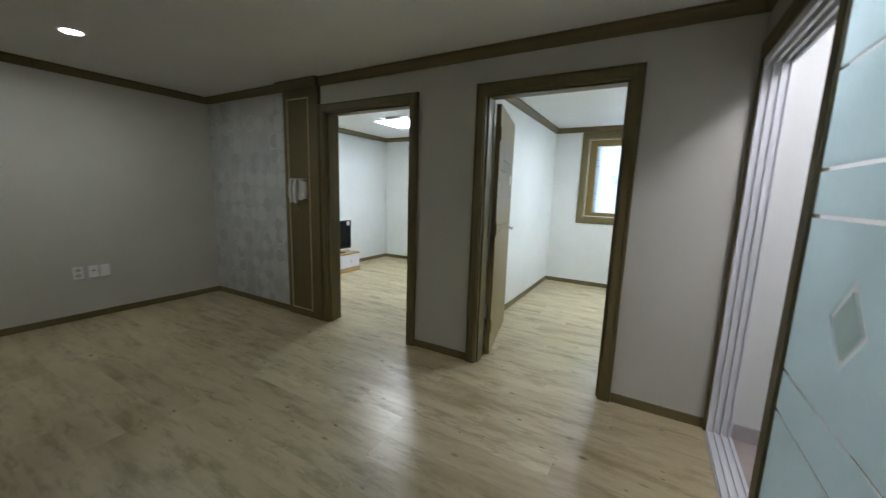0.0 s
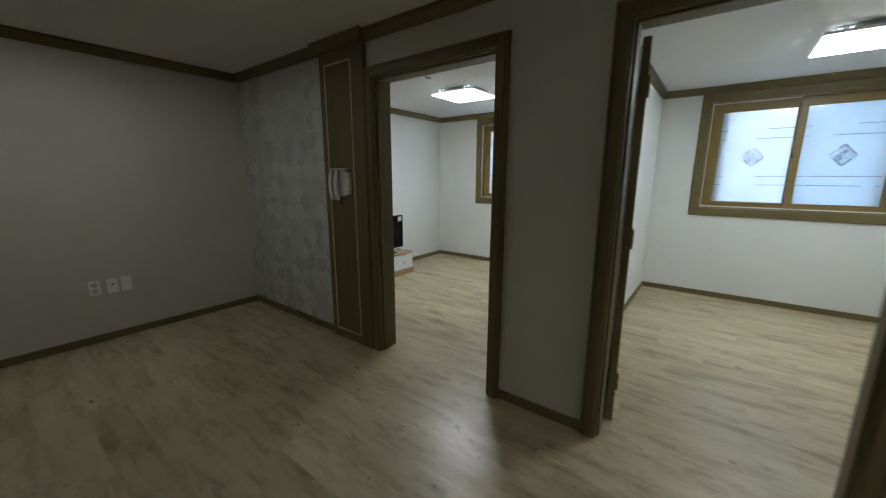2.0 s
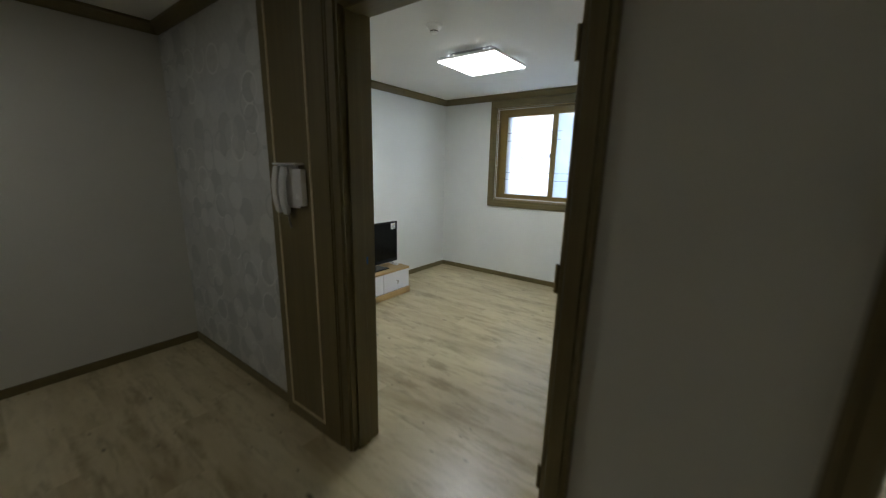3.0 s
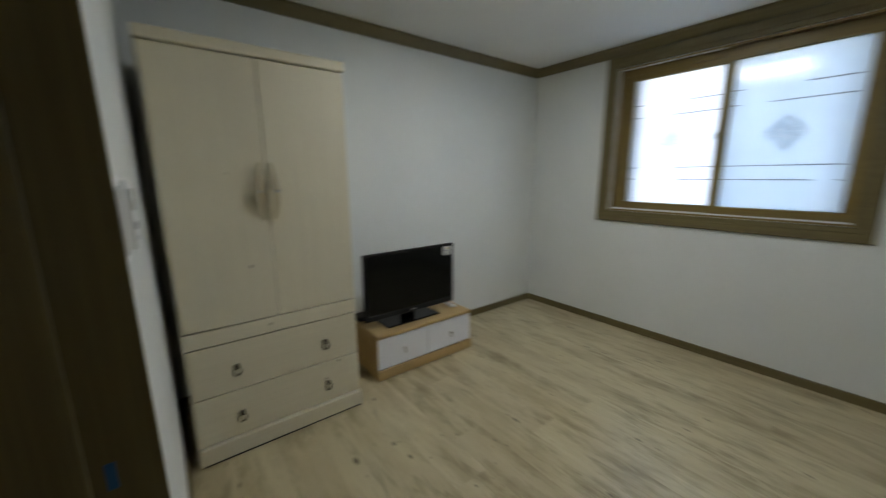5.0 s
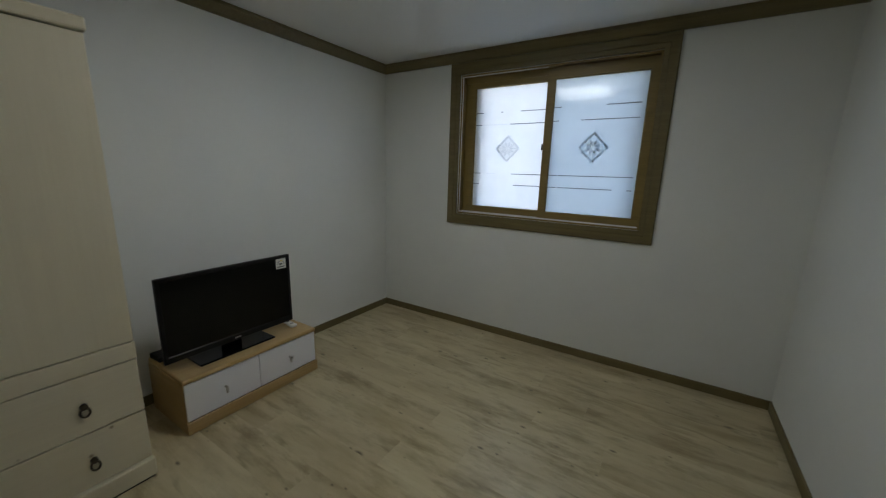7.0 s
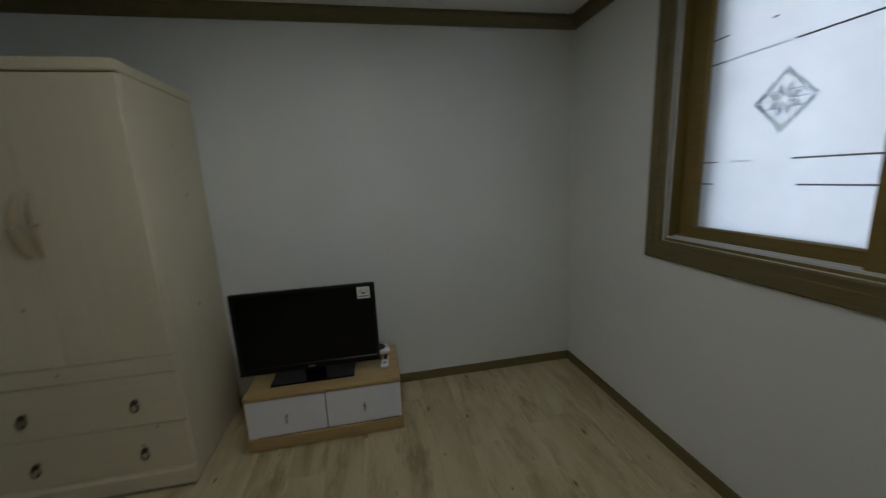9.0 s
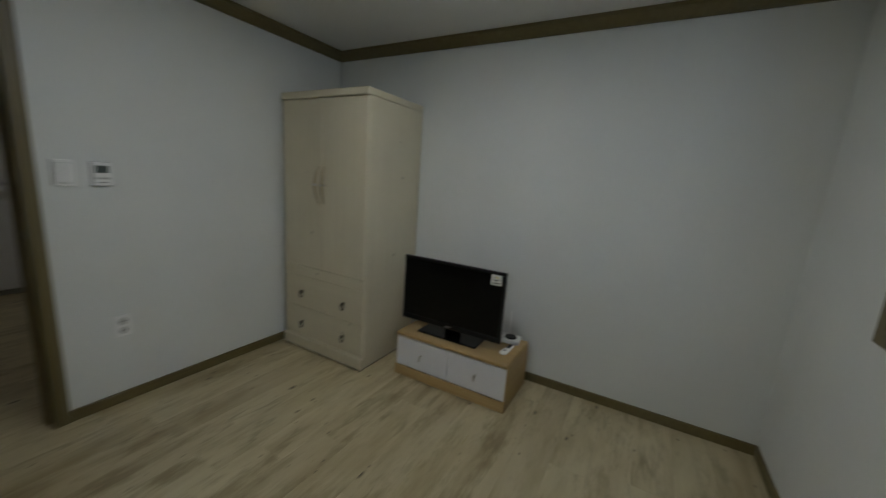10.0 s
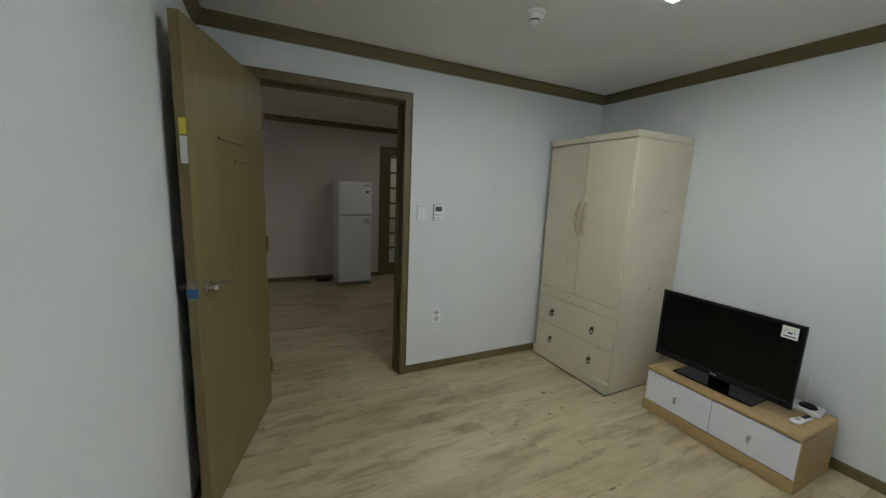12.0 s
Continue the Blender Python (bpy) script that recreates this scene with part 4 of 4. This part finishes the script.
for i in range(9):
    a = i * 0.7
    box(b, -0.10 + 0.022 * i - 0.03, -0.10 + 0.022 * i + 0.03, -0.05 + 0.02 * math.sin(a) - 0.03, -0.05 + 0.02 * math.sin(a) + 0.04, 0, 0.018 + 0.012 * math.sin(a * 1.7) ** 2, 0.006, 2)
rug = tagged(new("floor_cloth", finish("floor_cloth", b, M_MAT)), "dark crumpled cloth on the floor beside the refrigerator", "cloth")
rug.matrix_world = pose(2.06, -3.03, 0.001)

# ---- wardrobe ----
wr = thing("wardrobe", (0.012, 0.055, 0), "pale washed pine wardrobe with two doors and two drawers", "wardrobe")
WW, WD = 0.80, 0.598
part("side_panel", one(0, WD - 0.022, 0, 0.020, 0.012, 1.832, 0.002), M_PINE, wr)
part("side_panel", one(0, WD - 0.022, WW - 0.020, WW, 0.012, 1.832, 0.002), M_PINE, wr)
part("back_panel", one(0.002, 0.012, 0.020, WW - 0.020, 0.05, 1.81), M_PINE, wr)
part("top", one(-0.002, WD + 0.012, -0.004, WW + 0.004, 1.833, 1.880, 0.008, 2), M_PINEY, wr)
part("shelf", one(0.012, WD - 0.03, 0.020, WW - 0.020, 0.59, 0.65), M_PINEY, wr)
part("rail", one(WD - 0.040, WD + 0.002, 0.001, WW - 0.001, 0.581, 0.655, 0.003), M_PINEY, wr)
part("plinth", one(WD - 0.018, WD + 0.018, -0.002, WW + 0.002, 0.010, 0.093, 0.006, 2), M_PINEY, wr)
# dark slab and sheet put in the wardrobe's gaps as their shade
part("plinth_shade", one(0.02, WD + 0.010, 0.01, WW - 0.01, 0.0, 0.012), M_DARK, wr, "dark slab standing for the shade under the plinth")
part("door_shade", one(WD - 0.03, WD - 0.021, 0.015, WW - 0.015, 0.100, 1.828), M_DARK, wr, "dark sheet standing for the shade between the fronts")


def bow_pull(parent, y, sgn):
    b = bmesh.new()
    rings = []
    for i in range(17):
        u = i / 16 - 0.5
        c = (1 - (2 * u) ** 2)
        yy, xx = y + sgn * (0.006 + 0.012 * c), WD + 0.004 + 0.030 * c
        wdt, th = 0.004 + 0.010 * c, 0.004 + 0.007 * c
        rings.append([b.verts.new((xx + th * math.cos(a), yy + wdt * math.sin(a), 1.262 + u * 0.26)) for a in [2 * math.pi * k / 8 for k in range(8)]])
    for r0, r1 in zip(rings, rings[1:]):
        for k in range(8):
            b.faces.new((r0[k], r0[(k + 1) % 8], r1[(k + 1) % 8], r1[k]))
    b.faces.new(rings[0])
    b.faces.new(rings[-1])
    h = part("handle", b, M_SATIN, parent, "tan bow-shaped pull", True)
    part("handle_clip", one(WD + 0.018, WD + 0.046, y + sgn * 0.018 - 0.013, y + sgn * 0.018 + 0.013, 1.256, 1.270, 0.003), M_CHROME, h)


for ya, yb, sgn in ((0.004, 0.398, -1), (0.402, 0.796, 1)):
    dr = part("door", one(WD - 0.020, WD, ya, yb, 0.660, 1.828, 0.0025), M_PINE, wr)
    bow_pull(dr, 0.398 - 0.014 if sgn < 0 else 0.402 + 0.014, sgn)
for za, zb in ((0.336, 0.576), (0.098, 0.331)):
    dr = part("drawer", one(WD - 0.020, WD, 0.004, 0.796, za, zb, 0.0025), M_PINEY, wr)
    for y in (0.190, 0.613):
        z = (za + zb) / 2 - 0.024
        pl = part("drawer_pull", cyl(bmesh.new(), Matrix.Translation((WD + 0.006, y, z + 0.022)) @ Matrix.Rotation(radians(90), 4, "Y"), 0.012, 0.014, 16), M_BRONZE, dr, "aged bronze ring pull")
        b = bmesh.new()
        rs = []
        for i in range(18):
            a = 2 * math.pi * i / 18
            rs.append([b.verts.new((WD + 0.012 + 0.004 * math.cos(p), y + (0.014 + 0.004 * math.sin(p)) * math.cos(a), z + (0.020 + 0.004 * math.sin(p)) * math.sin(a))) for p in [2 * math.pi * k / 6 for k in range(6)]])
        for i in range(18):
            for k in range(6):
                b.faces.new((rs[i][k], rs[i][(k + 1) % 6], rs[(i + 1) % 18][(k + 1) % 6], rs[(i + 1) % 18][k]))
        part("ring", b, M_BRONZE, pl, smooth=True)

# ---- television stand ----
ts = thing("tv_stand", (0.062, 1.045, 0), "low oak-film television stand with two white drawers", "tv stand")
SW, SDP, SH = 0.808, 0.420, 0.315
part("top", one(0, SDP, 0, SW, SH - 0.026, SH, 0.010, 3), M_OAK, ts)
part("side_panel", one(0, SDP - 0.012, 0, 0.018, 0.004, SH - 0.026, 0.002), M_OAKX, ts)
part("side_panel", one(0, SDP - 0.012, SW - 0.018, SW, 0.004, SH - 0.026, 0.002), M_OAKX, ts)
part("back_panel", one(0.002, 0.010, 0.018, SW - 0.018, 0.01, SH - 0.028), M_OAKX, ts)
part("plinth", one(SDP - 0.011, SDP + 0.001, -0.002, SW + 0.002, 0.004, 0.072, 0.002), M_OAK, ts)
# dark pieces put behind the drawers and under the stand as shade
part("drawer_shade", one(SDP - 0.042, SDP - 0.030, 0.018, SW - 0.018, 0.072, SH - 0.027), M_DARK, ts, "dark sheet standing for the shade round the drawers")
part("base_shade", one(0.02, SDP - 0.01, 0.01, SW - 0.01, 0, 0.004), M_DARK, ts)
for ya, yb in ((0.006, 0.4015), (0.4065, 0.802)):
    dr = part("drawer", one(SDP - 0.028, SDP - 0.008, ya, yb, 0.076, SH - 0.030, 0.002), M_FRONT, ts, "glossy white drawer front")
    k = part("knob", cyl(bmesh.new(), Matrix.Translation((SDP + 0.003, (ya + yb) / 2, 0.185)) @ Matrix.Rotation(radians(90), 4, "Y"), 0.006, 0.024, 14), M_CHROME, dr, "small steel drop knob")
    part("drop", one(SDP + 0.006, SDP + 0.014, (ya + yb) / 2 - 0.007, (ya + yb) / 2 + 0.007, 0.150, 0.188, 0.003), M_CHROME, k)

# ---- television ----
tv = thing("television", (0.36, 1.387, SH), "black flat-screen television on its stand, switched off", "television", rz=0)
part("housing", one(-0.045, 0.0, -0.34, 0.34, 0.13, 0.50, 0.018, 2), M_BLACK, tv)
part("bezel", sweep(bmesh.new(), [(0.018, -0.367, 0.068), (0.018, -0.367, 0.520), (0.018, 0.367, 0.520), (0.018, 0.367, 0.068)], [(0, 0), (0, -0.018), (-0.018, -0.018), (-0.018, 0.004), (-0.004, 0.006)], (1, 0, 0), True), M_BLACK, tv)
part("screen", one(0.0, 0.019, -0.352, 0.352, 0.090, 0.506), M_SCREEN, tv, "dark glossy screen")
part("chin", one(0.004, 0.024, -0.364, 0.364, 0.069, 0.106, 0.004), M_BLACK, tv)
part("badge", one(0.0235, 0.0250, -0.018, 0.018, 0.083, 0.090), M_GREYP, tv)
part("neck", one(-0.075, -0.046, -0.055, 0.055, 0.01, 0.18, 0.006, 2), M_SCREEN, tv)
part("base", one(-0.13, 0.048, -0.222, 0.218, 0, 0.011, 0.005, 2), M_SCREEN, tv, "glossy black foot")
part("energy_label", one(0.0192, 0.0204, 0.272, 0.340, 0.437, 0.502), M_LABEL, tv, "white energy label with a yellow dial")
for i in range(7):
    a = math.pi * i / 6
    part("dial_mark", one(0.0204, 0.0210, 0.306 + 0.020 * math.cos(a) - 0.0035, 0.306 + 0.020 * math.cos(a) + 0.0035, 0.470 + 0.018 * math.sin(a) - 0.0035, 0.470 + 0.018 * math.sin(a) + 0.0035), M_YELLOW if i in (2, 3) else M_GREYP, tv)
part("print_bar", one(0.0204, 0.0210, 0.280, 0.332, 0.446, 0.452), M_INK, tv)
part("print_bar", one(0.0204, 0.0210, 0.296, 0.316, 0.462, 0.472), M_INK, tv)

# ---- things on the stand ----
rm = thing("remote_control", (0.295, 1.780, SH), "white remote control with dark buttons on the stand", "remote control", rz=174)
rings = []
for i in range(13):
    u = i / 12
    hw = 0.026 - 0.011 * u if 0 < i < 12 else 0.014
    rings.append([(-0.075 + 0.150 * u, py, pz) for py, pz in oval(0, 0.010, hw, 0.010 if 0 < i < 12 else 0.006, 0.7)])
part("body", loft(bmesh.new(), rings), M_PLAST, rm, "rounded white body", True)
part("key_pad", one(0.0, 0.062, -0.011, 0.011, 0.0185, 0.0210, 0.001), M_BLACK, rm, "dark keypad")
part("wheel", cyl(bmesh.new(), Matrix.Translation((-0.04, 0, 0.0195)), 0.011, 0.004, 20), M_GREYP, rm)
ro = thing("router", (0.140, 1.735, SH), "small white router with a dark top on the stand", "router", rz=97)
part("body", one(-0.075, 0.075, -0.055, 0.055, 0, 0.028, 0.008, 3), M_PLAST, ro)
part("top_disc", cyl(bmesh.new(), Matrix.Translation((0.012, 0, 0.032)), 0.040, 0.009, 28, 0.034), M_BLACK, ro, "black glossy disc")
an = part("antenna", cyl(bmesh.new(), Matrix.Translation((-0.010, 0.062, 0.105)), 0.006, 0.16, 12, 0.004), M_PLAST, ro, "white stub antenna")
part("antenna_joint", cyl(bmesh.new(), Matrix.Translation((-0.010, 0.062, 0.020)) @ Matrix.Rotation(radians(90), 4, "X"), 0.008, 0.016, 12), M_PLAST, an)
sb = thing("set_top_box", (0.13, 1.105, SH), "small black set-top box behind the television", "set-top box", rz=4)
part("body", one(-0.055, 0.055, -0.05, 0.05, 0.003, 0.032, 0.005, 2), M_BLACK, sb)
part("foot", one(-0.045, 0.045, -0.04, 0.04, 0, 0.003), M_DARK, sb)

# ---- floors: boards last ----
boards("floor_bedroom", AX0, AX1, 0.0, AY1, "pale oak vinyl floor boards with knots in the bedroom", 5)
boards("floor_second_bedroom", BX0, BX1, 0.0, AY1, "pale oak vinyl floor boards in the empty bedroom", 6)
boards("floor_living", LX0, LX1, LY0, LY1, "pale oak vinyl floor boards in the living room", 7)
boards("floor_door_sill_1", D1A + 0.001, D1B - 0.001, LY1, 0.0, "pale oak vinyl floor in the bedroom doorway", 8)
boards("floor_door_sill_2", D2A + 0.001, D2B - 0.001, LY1, 0.0, "pale oak vinyl floor in the second doorway", 9)
